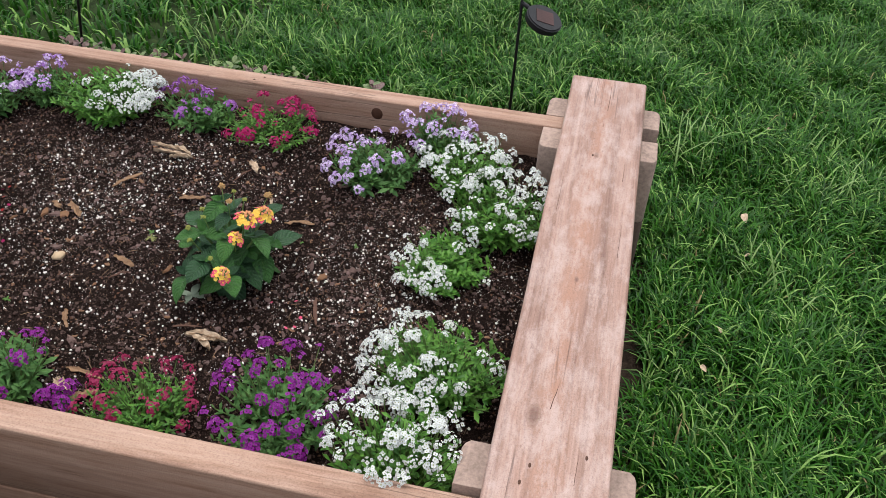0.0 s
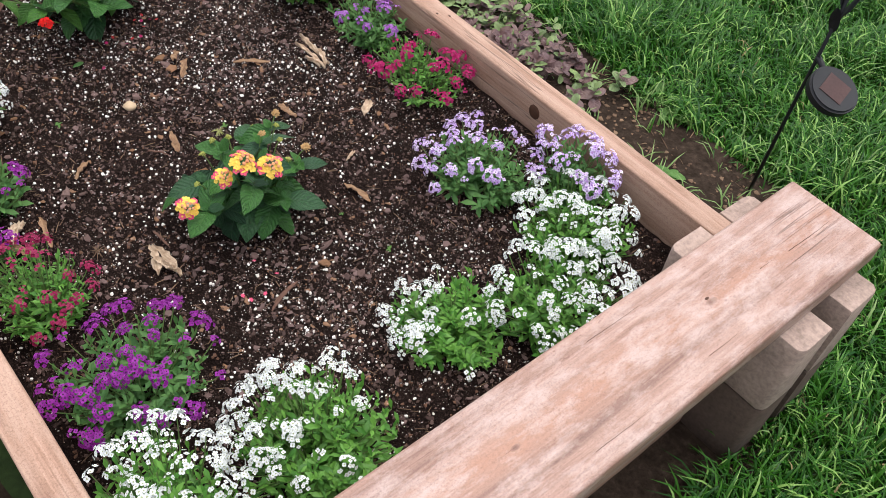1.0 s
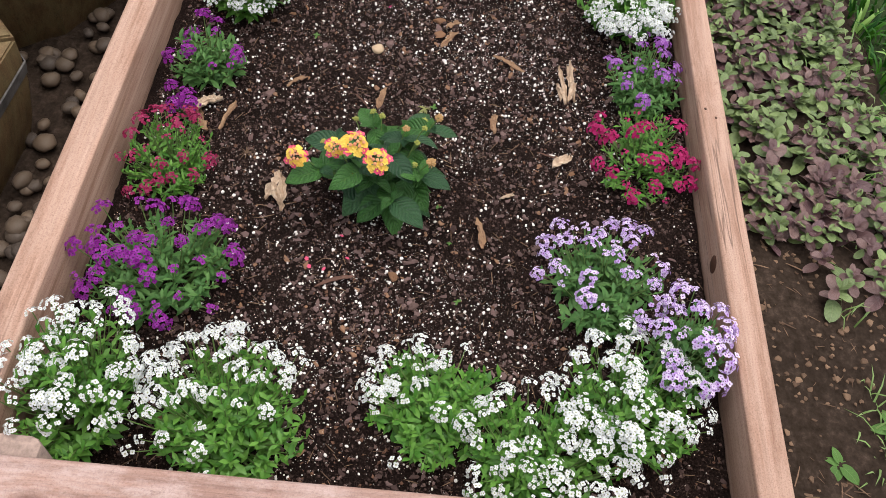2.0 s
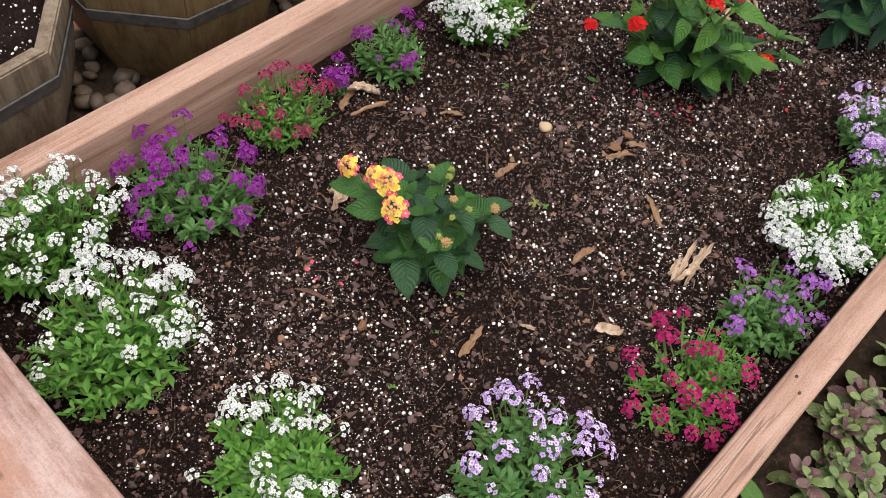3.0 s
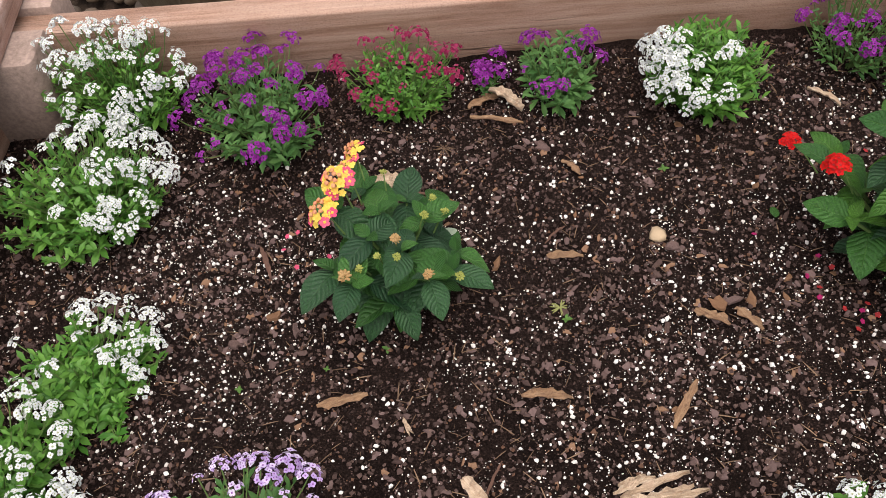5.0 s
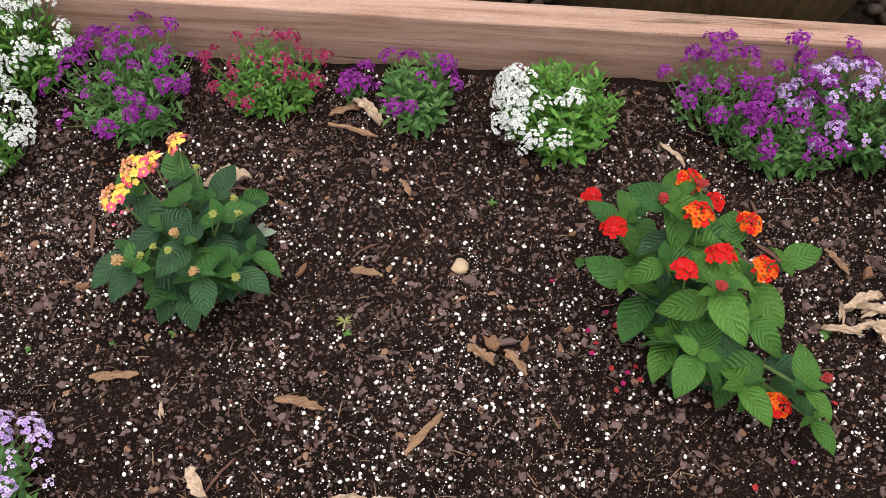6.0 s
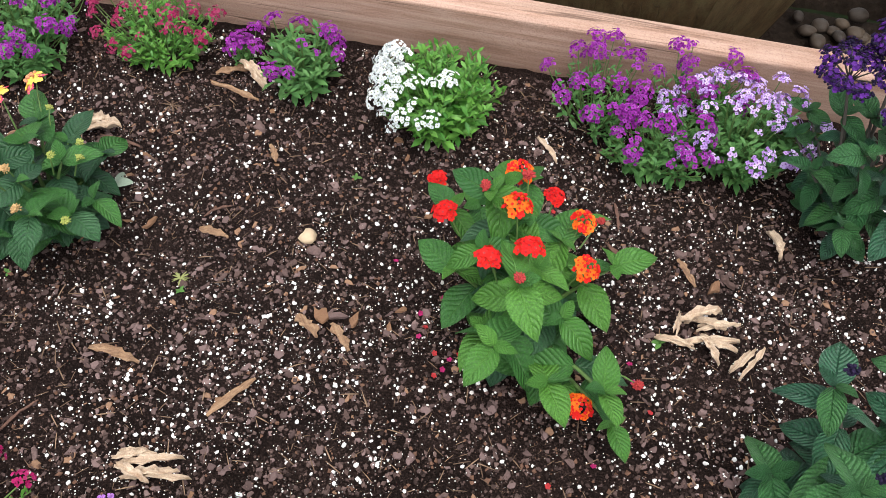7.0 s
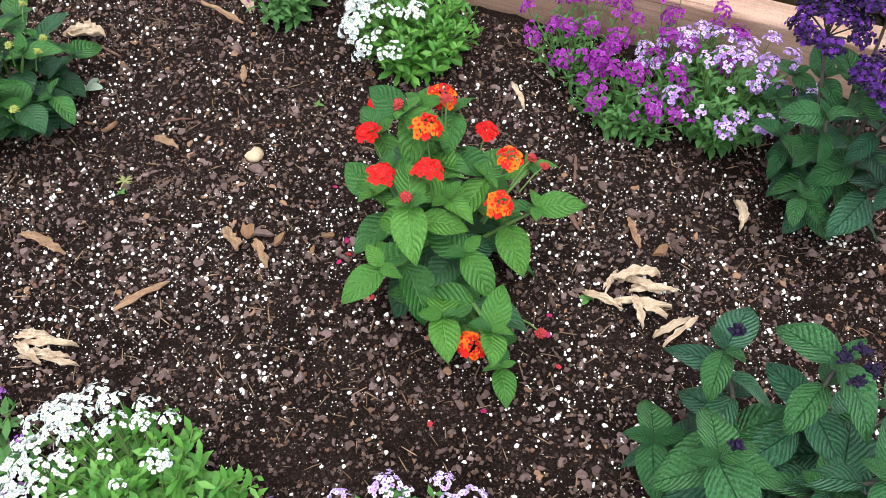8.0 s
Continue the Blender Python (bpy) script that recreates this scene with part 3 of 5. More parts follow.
bmesh.ops.translate(bm, verts=made, vec=(0.829, -0.028, 0.0375))
part("knot", bm, BENCH, bench, "brown oval knot in the plank")
for px, py, ln, bend, thick in ((0.765, -0.006, 0.1, 0.012, 0.0008), (0.56, -0.003, 0.06, 0.002, 0.0005), (0.66, -0.006, 0.08, -0.003, 0.0006), (0.07, 0.005, 0.09, 0.002, 0.0008), (0.145, 0.001, 0.05, 0.001, 0.0006), (0.3, 0.045, 0.05, 0.001, 0.0005), (0.88, 0.03, 0.07, 0.002, 0.0005), (0.46, 0.05, 0.11, 0.002, 0.0005), (0.38, -0.05, 0.09, 0.001, 0.0005)):
    bm = bmesh.new()
    tube(bm, [(px + ln * (i / 12 - 0.5), py + 0.35 * bend * math.sin(i * 0.35) + 0.0002 * math.sin(i * 2.3), 0.0372) for i in range(13)], thick * 0.3, thick, 5)
    part("crack", bm, KNOT, bench, "fine dark drying crack along the grain")
for px, py in ((0.9, -0.022), (0.925, -0.03), (0.875, 0.04), (0.262, -0.009)):
    bm = bmesh.new()
    made = bmesh.ops.create_uvsphere(bm, u_segments=8, v_segments=4, radius=0.0022)["verts"]
    bmesh.ops.scale(bm, verts=made, vec=(1.6, 0.8, 0.4))
    bmesh.ops.translate(bm, verts=made, vec=(px, py, 0.0375))
    part("pit", bm, KNOT, bench, "small dark pit in the plank")

# ---- soil in the bed ----


def bed_soil():
    nx, ny = 200, 74
    verts, faces = [], []
    x0, x1, y0, y1 = -0.048, LENGTH - 0.05, 0.001, WIDE + 0.008
    for j in range(ny + 1):
        for i in range(nx + 1):
            x, y = x0 + (x1 - x0) * i / nx, y0 + (y1 - y0) * j / ny
            lump = 0.0035 * noise.noise((x * 60, y * 60, 0)) + 0.002 * noise.noise((x * 140, y * 140, 3))
            verts.append((x, y, soil_z(x, y) + lump))
    for j in range(ny):
        for i in range(nx):
            a = j * (nx + 1) + i
            faces.append((a, a + 1, a + nx + 2, a + nx + 1))
    ob = new("bed_soil", raw_mesh("bed_soil", verts, faces, [SOIL]))
    return tagged(ob, "dark potting soil filling the raised bed", "soil", kind="structure")


bed_soil()


def lump_template(seed, flat=1.0, sub=1, low=0.72, span=0.5):
    bm = bmesh.new()
    bmesh.ops.create_icosphere(bm, subdivisions=sub, radius=1)
    r = random.Random(seed)
    for v in bm.verts:
        v.co *= low + span * r.random()
        v.co.z *= flat
    verts, faces = [v.co[:] for v in bm.verts], [tuple(v.index for v in f.verts) for f in bm.faces]
    bm.free()
    return verts, faces


def flake_template(seed):
    """A thin ragged flake of bark with thickness and an uneven top."""
    r = random.Random(seed)
    n = 7 + seed % 3
    slim = r.uniform(0.5, 0.85)
    ring = [(math.cos(a) * rad, math.sin(a) * rad * slim) for a, rad in ((k * 2 * math.pi / n + r.uniform(-0.3, 0.3), r.uniform(0.5, 1.2)) for k in range(n))]
    verts = [(x, y, -0.1) for x, y in ring] + [(x * 0.88, y * 0.88, 0.08 + r.uniform(-0.12, 0.12)) for x, y in ring]
    verts.append((r.uniform(-0.3, 0.3), r.uniform(-0.2, 0.2), 0.08 + r.uniform(0.0, 0.16)))
    faces = [(n + k, n + (k + 1) % n, 2 * n) for k in range(n)] + [(k, (k + 1) % n, n + (k + 1) % n, n + k) for k in range(n)]
    return verts, faces


def grit_template(seed):
    """A tiny eight-faced angular grain."""
    r = random.Random(seed)
    verts = [tuple(c * r.uniform(0.55, 1.25) for c in v) for v in ((1, 0.2, 0), (-1, 0, 0.2), (0, 1, 0.1), (0.2, -1, 0), (0.1, 0, 0.8), (0, 0.1, -0.8))]
    faces = [(0, 2, 4), (2, 1, 4), (1, 3, 4), (3, 0, 4), (2, 0, 5), (1, 2, 5), (3, 1, 5), (0, 3, 5)]
    return verts, faces


def scatter(name, templates, count, size, material, label, category, sink, flat_tilt, seed, clump=0.0, lift=0.0):
    """Loose bits strewn over the bed soil, joined into one object."""
    r = random.Random(seed)
    heap = Heap()
    batches = [[] for _ in templates]
    while sum(len(b) for b in batches) < count:
        x, y = r.uniform(-0.045, 1.75), r.uniform(0.004, WIDE - 0.004)
        thin = min(1.0, 0.4 + 2.6 * min(max(y - 0.06, 0.0), max(WIDE - 0.1 - y, 0.0))) * min(1.0, 0.4 + 3.0 * max(x, 0.0))
        if clump and (noise.noise((x * 11, y * 11, seed)) * 0.55 + 0.5 + 0.4 * noise.noise((x * 3.3, y * 3.3, 27.0))) * thin < r.random() * clump:
            continue
        s = size(r)
        m = turn(x, y, soil_z(x, y) + lift + s * sink, r.uniform(0, 6.28), r.uniform(-1, 1) * flat_tilt, r.uniform(-1, 1) * flat_tilt, s)
        r.choice(batches).append(m)
    for (verts, faces), poses in zip(templates, batches):
        heap.put(verts, faces, poses)
    return tagged(new(name, heap.mesh(name, material, soft=False)), label, category, kind="stuff")


lumps = [lump_template(k) for k in range(4)]
grains = [lump_template(k + 11, 0.75 + 0.1 * (k % 3), 1, 0.62, 0.6) for k in range(6)]
flakes = [flake_template(k) for k in range(9)]
grit = [grit_template(k) for k in range(6)]
scatter("soil_crumbs", grit, 62000, lambda r: 0.0009 + 0.0028 * r.random() ** 2.2, CRUMB, "dark crumbs of potting soil", "soil", 0.25, 3.0, 21)
scatter("bark_flakes", flakes, 8000, lambda r: 0.0015 + 0.0056 * r.random() ** 2.7, BARK, "small mauve-brown bark flakes in the potting soil", "bark", 0.2, 0.5, 22, 0.9)
scatter("perlite", grains, 7000, lambda r: 0.0008 + 0.0022 * r.random() ** 2.4, PERLITE, "white perlite grains strewn through the potting soil", "perlite", 0.3, 3.0, 23, 1.35)
scatter("perlite_grit", grit, 17000, lambda r: 0.0004 + 0.0007 * r.random() ** 2, PERLITE, "fine white perlite grit strewn through the potting soil", "perlite", 0.5, 3.0, 29, 1.4, 0.0008)
sliver = ([(-1, -0.05, 0), (-1, 0.05, 0), (0, -0.07, 0.09), (0, 0.07, 0.09), (1, -0.03, 0.03), (1, 0.03, 0.03), (0, 0, -0.05)], [(0, 2, 3, 1), (2, 4, 5, 3), (0, 6, 2), (2, 6, 4), (1, 3, 6), (3, 5, 6)])
scatter("fibres", [sliver], 5200, lambda r: 0.002 + 0.008 * r.random() ** 3, FIBRE, "thin brown wood fibres on the potting soil", "fibre", 0.05, 0.25, 24, 0.0, 0.0015)


# larger flakes, each a piece of the soil surface
soil_top = bpy.data.objects["bed_soil"]
big_flakes = [raw_mesh("bark_flake", v, f, [MAUVE], soft=False) for v, f in flakes]
r = random.Random(27)
for _ in range(290):
    x, y = r.uniform(0.0, 1.5), r.uniform(0.02, WIDE - 0.02)
    s = r.uniform(0.004, 0.0082)
    child("bark_flake", r.choice(big_flakes), soil_top, turn(x, y, soil_z(x, y) + 0.0025, r.uniform(0, 6.28), r.uniform(-0.4, 0.4), r.uniform(-0.4, 0.4), s, s * r.uniform(0.6, 1.0), s))


# ---- chips, husks, stones and twigs on the soil ----
def chip(x0, y0, x1, y1, width, kind="wood", bend=0.004, lift=0.004, seed=0, name="wood_chip", label="split pale brown wood chip lying on the soil"):
    """A few splinters side by side from one end to the other, with thickness, torn ends and a curl."""
    r = random.Random(seed * 31 + int(x0 * 1000))
    ln = math.hypot(x1 - x0, y1 - y0)
    yaw = math.atan2(y1 - y0, x1 - x0)
    cx, cy = (x0 + x1) / 2, (y0 + y1) / 2
    husk = kind == "husk"
    verts, faces = [], []
    n = 10
    strands = {"twig": 1, "husk": 1 + seed % 2, "wood": 1}[kind]
    for s in range(strands):
        lane = (s - (strands - 1) / 2) * width * 0.34
        a0, a1 = (0.0, 1.0) if s == 0 else (r.uniform(0.0, 0.3), r.uniform(0.7, 1.0))
        wide = width * (0.6 if strands > 1 else 1.0 if husk else 0.9)
        skew = r.uniform(-0.5, 0.5) * width
        rise = r.uniform(0.0, 0.35) * wide
        base = len(verts)
        for i in range(n + 1):
            u = i / n
            f = a0 + (a1 - a0) * u
            w = wide * min(1.0, 0.35 + 3.2 * u, 0.3 + 3.0 * (1 - u)) * r.uniform(0.6, 1.15)
            x = (f - 0.5) * ln + r.uniform(-0.02, 0.02) * ln
            z = bend * math.sin(math.pi * f) + rise + 0.0007 * r.uniform(-1, 1)
            side = lane + skew * (u - 0.5) + 0.1 * width * math.sin(f * 4 + seed) + 0.1 * width * r.uniform(-1, 1)
            cup = wide * (r.uniform(0.4, 0.8) if husk else r.uniform(0.0, 0.25))
            heel = wide * (r.uniform(0.3, 0.7) if husk else r.uniform(0.0, 0.2))
            for v, up in ((-1, heel), (r.uniform(-0.3, 0.3), wide * r.uniform(0.0, 0.15)), (1, cup)):
                verts.append((x, side + v * w / 2, z + up))
            for v, up in ((-1, heel), (0, 0), (1, cup)):
                verts.append((x, side + v * w * 0.47, z + up - 0.0013))
        for i in range(n):
            a, b = base + i * 6, base + i * 6 + 6
            for j in (0, 1):
                faces.append((a + j, b + j, b + j + 1, a + j + 1))
                faces.append((a + 3 + j, a + 4 + j, b + 4 + j, b + 3 + j))
            faces.append((a, a + 3, b + 3, b))
            faces.append((a + 2, b + 2, b + 5, a + 5))
        e = base + n * 6
        faces += [(base, base + 1, base + 4, base + 3), (base + 1, base + 2, base + 5, base + 4), (e, e + 3, e + 4, e + 1), (e + 1, e + 4, e + 5, e + 2)]
    ob = new(name, raw_mesh(name, verts, faces, [{"wood": CHIPWOOD, "husk": HUSK, "twig": TWIG}[kind]], soft=False))
    ob.matrix_world = turn(cx, cy, soil_z(cx, cy) + lift * 0.7, yaw, r.uniform(-0.1, 0.1), r.uniform(-0.3, 0.3))
    return tagged(ob, label, name.replace("_", " "), {"wood": "wood chips", "husk": "dry husks", "twig": "twigs"}[kind] + " on the soil")


CHIPS = ((0.582, 0.277, 0.635, 0.281, 0.013), (0.725, 0.236, 0.756, 0.285, 0.010), (0.382, 0.284, 0.432, 0.298, 0.012), (0.559, 0.674, 0.627, 0.666, 0.010),
         (0.778, 0.37, 0.80, 0.34, 0.014), (0.815, 0.366, 0.836, 0.338, 0.011), (0.668, 0.597, 0.682, 0.565, 0.009), (0.63, 0.452, 0.67, 0.446, 0.012), (1.167, 0.535, 1.187, 0.50, 0.010), (0.60, 0.72, 0.56, 0.692, 0.015), (1.01, 0.35, 1.05, 0.345, 0.008))
for k, (a, b, c, d, w) in enumerate(CHIPS):
    chip(a, b, c, d, w, "wood", 0.003, 0.004, k)
HUSKS = ((1.185, 0.456, 1.222, 0.449, 0.011), (1.178, 0.45, 1.198, 0.475, 0.011), (1.2, 0.43, 1.232, 0.425, 0.008), (0.655, 0.176, 0.695, 0.19, 0.011), (0.662, 0.174, 0.728, 0.184, 0.009), (0.666, 0.164, 0.74, 0.17, 0.013), (0.662, 0.17, 0.7, 0.158, 0.009), (0.425, 0.561, 0.48, 0.578, 0.02), (0.44, 0.585, 0.486, 0.572, 0.012),
         (1.148, 0.43, 1.19, 0.422, 0.008), (1.172, 0.45, 1.215, 0.47, 0.014), (1.19, 0.445, 1.235, 0.458, 0.009), (1.175, 0.428, 1.235, 0.436, 0.008), (1.226, 0.398, 1.252, 0.44, 0.009), (1.236, 0.396, 1.262, 0.436, 0.006), (1.168, 0.43, 1.172, 0.468, 0.007), (1.195, 0.44, 1.215, 0.405, 0.008), (1.272, 0.602, 1.279, 0.556, 0.012), (0.985, 0.68, 1.015, 0.643, 0.006), (0.585, 0.715, 0.63, 0.69, 0.016), (0.52, 0.196, 0.545, 0.17, 0.013))
for k, (a, b, c, d, w) in enumerate(HUSKS):
    chip(a, b, c, d, w, "husk", 0.0045, 0.006 + 0.002 * (k % 3), k + 20, "dry_husk", "pale curled dry plant husk lying on the soil")
TWIGS = ((0.309, 0.498, 0.324, 0.446, 0.007), (0.466, 0.553, 0.523, 0.555, 0.004), (1.085, 0.541, 1.124, 0.497, 0.006), (-0.02, 0.379, 0.03, 0.36, 0.003), (0.56, 0.215, 0.537, 0.174, 0.004), (1.09, 0.60, 1.098, 0.565, 0.004), (0.63, 0.47, 0.655, 0.49, 0.004))
for k, (a, b, c, d, w) in enumerate(TWIGS):
    chip(a, b, c, d, w, "twig", 0.004, 0.004, k + 50, "twig", "thin brown twig lying on the soil")
chip(0.467, 0.267, 0.476, 0.247, 0.005, "husk", 0.001, 0.003, 77, "dry_husk", "short white bleached stick on the soil")


def stone(x, y, size, material, seed, name, label, category, flat=0.6):
    verts, faces = lump_template(seed, flat, 2)
    ob = new(name, raw_mesh(name, np.array(verts) * size, faces, [material]))
    ob.location = (x, y, soil_z(x, y) + size * flat * 0.5)
    ob.rotation_euler = (0, 0, seed * 1.3)
    return tagged(ob, label, category, category + "s on the soil")


stone(0.754, 0.467, 0.0098, BUFF, 3, "pebble", "buff yellow pebble on the dark soil", "pebble")
for k, (x, y, s) in enumerate(((0.768, 0.449, 0.0105), (0.575, 0.447, 0.011), (0.799, 0.372, 0.012), (0.815, 0.374, 0.012), (1.208, 0.505, 0.014), (1.222, 0.515, 0.011), (1.17, 0.545, 0.011), (1.188, 0.543, 0.010), (0.646, 0.62, 0.015), (0.33, 0.40, 0.010), (0.355, 0.38, 0.011), (0.29, 0.37, 0.009), (0.88, 0.40, 0.008), (0.835, 0.375, 0.012))):
    ob = new("bark_chunk", big_flakes[k % 9])
    ob.matrix_world = turn(x, y, soil_z(x, y) + 0.004, k * 1.1, 0.15 * math.sin(k), 0.2 * math.cos(k), s, s * 0.8, s * 1.3)
    tagged(ob, "mauve-brown chunk of bark on the soil", "bark chunk", "bark chunks on the soil")

# ---- sweet alyssum ----
BLADE = ([(0, 0, 0), (-0.11, 0.32, 0.05), (0.0, 0.34, 0.0), (0.11, 0.32, 0.05), (-0.17, 0.66, 0.03), (0, 0.68, -0.03), (0.17, 0.66, 0.03), (0, 1.0, -0.13)],
         [(0, 2, 1), (0, 3, 2), (1, 2, 5, 4), (2, 3, 6, 5), (4, 5, 7), (5, 6, 7)])


def floret_template(lobes=4, cup=0.25, notch=0.62):
    """A small open flower of rounded petals round the z axis, radius 1; the last faces are the eye."""
    verts, faces = [(0, 0, 0)], []
    for k in range(lobes):
        a = 2 * math.pi * k / lobes
        half = math.pi / lobes * 0.99
        i = len(verts)
        for da, rad, z in ((-half, notch, cup * 0.4), (-half * 0.8, 0.86, cup), (-half * 0.3, 1.0, cup * 0.8), (half * 0.25, 1.02, cup * 0.8), (half * 0.75, 0.85, cup), (half, notch, cup * 0.4)):
            verts.append((math.cos(a + da) * rad, math.sin(a + da) * rad, z))
        faces.append((0, i, i + 1, i + 2, i + 3, i + 4, i + 5))
    return verts, faces


EYE_TEMPLATE = ([(0.33, 0, 0.17), (0, 0.33, 0.17), (-0.33, 0, 0.17), (0, -0.33, 0.17), (0, 0, 0.33)], [(0, 1, 4), (1, 2, 4), (2, 3, 4), (3, 0, 4)])
FLORET = floret_template()


def cluster_mesh(name, material, eye, seed, count=17, dome=0.0095, floret=0.0036, tall=1.0):
    """A rounded head of many four-petalled flowers, with buds at the crown."""
    r = random.Random(seed)
    heap = Heap()
    poses = []
    long_way = r.uniform(1.0, 1.35)
    for k in range(count):
        f = (k + 0.5) / count
        polar = math.acos(1 - f * 0.98)
        around = k * 2.39996 + r.uniform(-0.5, 0.5)
        way = Vector((math.sin(polar) * math.cos(around) * long_way, math.sin(polar) * math.sin(around), math.cos(polar) * tall))
        p = way * dome * r.uniform(0.78, 1.2)
        tip = Vector((r.uniform(-0.45, 0.45), r.uniform(-0.45, 0.45), 0.55))
        poses.append(facing(p.x, p.y, p.z * 0.8, way + tip, r.uniform(0, 6.28), floret * r.uniform(0.75, 1.15)))
    heap.put(*FLORET, poses, 0)
    heap.put(*EYE_TEMPLATE, poses, 1)
    return heap.mesh(name, material, eye, soft=False)


HEADS = {}
for key, material, eye, count, dome, size, tall in (("white", WHITE, EYE, 19, 0.0086, 0.0029, 0.95), ("purple", PURPLE, PURPLE_EYE, 30, 0.0096, 0.0028, 1.2), ("lilac", LILAC, PALE_EYE, 26, 0.0092, 0.0028, 1.2),
                                                    ("pale", PALE_LILAC, PALE_EYE, 22, 0.0088, 0.0028, 1.1), ("violet", VIOLET, PALE_EYE, 24, 0.009, 0.0028, 1.2), ("crimson", CRIMSON, CRIMSON, 24, 0.0086, 0.0025, 1.1), ("magenta", MAGENTA, MAGENTA, 28, 0.0094, 0.0027, 1.1)):
    HEADS[key] = [cluster_mesh("flower_head", material, eye, k * 7 + count, count + 3 * k - 3, dome, size, tall) for k in range(3)] + [cluster_mesh("flower_head", material, eye, 91 + count, 5, dome * 0.55, size, tall)]


def dome_point(r, rx, ry, h, spread=1.0, fall=0.75):
    a, rad = r.uniform(0, 2 * math.pi), math.sqrt(r.random()) * spread
    x, y = rx * rad * math.cos(a), ry * rad * math.sin(a)
    return x, y, h * math.sqrt(max(0.0, 1 - fall * rad * rad)), rad


def alyssum(x, y, rx, ry, h, color, heads, label, seed, bias=(0, 0), pull=0.0, cool=False, leaf=0.024, shoots=60, rim=0.3):
    """A low cushion of leafy shoots with flower heads gathered to one side (bias, pull)."""
    r = random.Random(seed)
    z0 = soil_z(x, y) - 0.004
    ob = thing("alyssum_plant", (x, y, z0), label, "flower", "alyssum plants in the raised bed")
    heap, stems = Heap(), bmesh.new()
    leaves = []
    for _ in range(shoots):
        px, py, pz, rad = dome_point(r, rx, ry, h * r.uniform(0.72, 1.0))
        out = math.atan2(py, px)
        points = [(px * 0.25, py * 0.25, 0.0), (px * 0.7, py * 0.7, pz * 0.6), (px, py, pz)]
        tube(stems, points, 0.0011, 0.0007, 4)
        for k in range(12):
            f = 1 - 0.065 * k
            lx, ly, lz = px * (0.35 + 0.65 * f), py * (0.35 + 0.65 * f), pz * f
            yaw = k * 2.4 + r.uniform(-0.4, 0.4)
            pitch = 0.95 - 0.13 * k + r.uniform(-0.3, 0.3)
            tilt = 0.5 * rad
            m = turn(lx, ly, lz, yaw - math.pi / 2, pitch - tilt * math.cos(yaw - out) * -0.5, r.uniform(-0.4, 0.4), leaf * r.uniform(0.55, 1.15) * (0.6 + 0.05 * min(k, 8)))
            leaves.append(m)
    heap.put(*BLADE, leaves)
    child("foliage", heap.mesh("foliage", HERB_COOL if cool else HERB), ob, None, "many small narrow green leaves")["kind"] = "stuff"
    placed = []
    guard = 0
    while len(placed) < heads and guard < 6000:
        guard += 1
        px, py, pz, rad = dome_point(r, rx, ry, h, 1.08, 0.58)
        lean = (px / rx * bias[0] + py / ry * bias[1])
        if r.random() > math.exp(pull * (lean - 1.0)):
            continue
        apart = (0.0135 if color == "white" else 0.0165) * max(0.55, 1 - guard / 5000)
        if any((px - a) ** 2 + (py - b) ** 2 < apart ** 2 for a, b in placed):
            continue
        placed.append((px, py))
        top = pz * r.uniform(0.74, 1.08) + r.uniform(0.0, 0.016 if color == "white" else 0.024) + rim * 0.012 * rad
        head = child("flower_head", r.choice(HEADS[color] if r.random() > 0.12 else HEADS[color][3:]), ob)
        normal = Vector((px / rx * 0.6 + r.uniform(-0.3, 0.3), py / ry * 0.6 + r.uniform(-0.3, 0.3), 1.0))
        head.matrix_basis = facing(px, py, top, normal, r.uniform(0, 6.28), r.uniform(0.75, 1.25))
        tube(stems, [(px * 0.6, py * 0.6, pz * 0.45), (px * 0.9, py * 0.9, top * 0.8), (px, py, top)], 0.0008, 0.0006, 4)
    part("stalk_tangle", stems, STALK, ob, "thin pale green stems")["kind"] = "stuff"
    return ob


SNOW = "sweet alyssum with white flower heads over green leaves"
alyssum(0.12, 0.732, 0.1, 0.066, 0.15, "white", 50, SNOW, 1, (0.1, 0.3), 0.6, shoots=78)
alyssum(0.1, 0.566, 0.104, 0.096, 0.104, "white", 60, "sweet alyssum cushion crowned with dense white flower heads", 2, (0.75, 0.6), 3.0, shoots=104)
alyssum(0.142, 0.33, 0.082, 0.088, 0.044, "white", 26, "sweet alyssum with white heads along one edge of bright leaves", 3, (0.6, 0.75), 3.2, shoots=84)
alyssum(0.072, 0.215, 0.092, 0.094, 0.088, "white", 56, SNOW, 4, (-0.4, -0.5), 1.0, shoots=76)
alyssum(0.15, 0.112, 0.085, 0.08, 0.092, "white", 52, SNOW, 5, (0.2, 0.2), 0.7, shoots=66)
alyssum(0.222, 0.05, 0.064, 0.045, 0.1, "lilac", 24, "sweet alyssum with lilac flower heads leaning on the board", 6, (0.1, -0.3), 0.6, True, shoots=36)
alyssum(0.318, 0.138, 0.088, 0.08, 0.07, "lilac", 32, "sweet alyssum with lilac flower heads over soft green leaves", 7, (0.7, 0.5), 1.7, True, shoots=66)
alyssum(0.543, 0.074, 0.098, 0.068, 0.056, "magenta", 27, "sweet alyssum with magenta red flower heads", 8, (-0.2, 0.3), 0.7, shoots=58, leaf=0.017)
alyssum(0.693, 0.062, 0.082, 0.058, 0.062, "violet", 19, "sweet alyssum with violet heads and grey-green leaves", 9, (0.0, 0.2), 0.4, True, shoots=46)
alyssum(0.878, 0.074, 0.112, 0.086, 0.084, "white", 46, "sweet alyssum cushion with white heads round one side", 10, (-0.95, 0.15), 4.2, shoots=118)
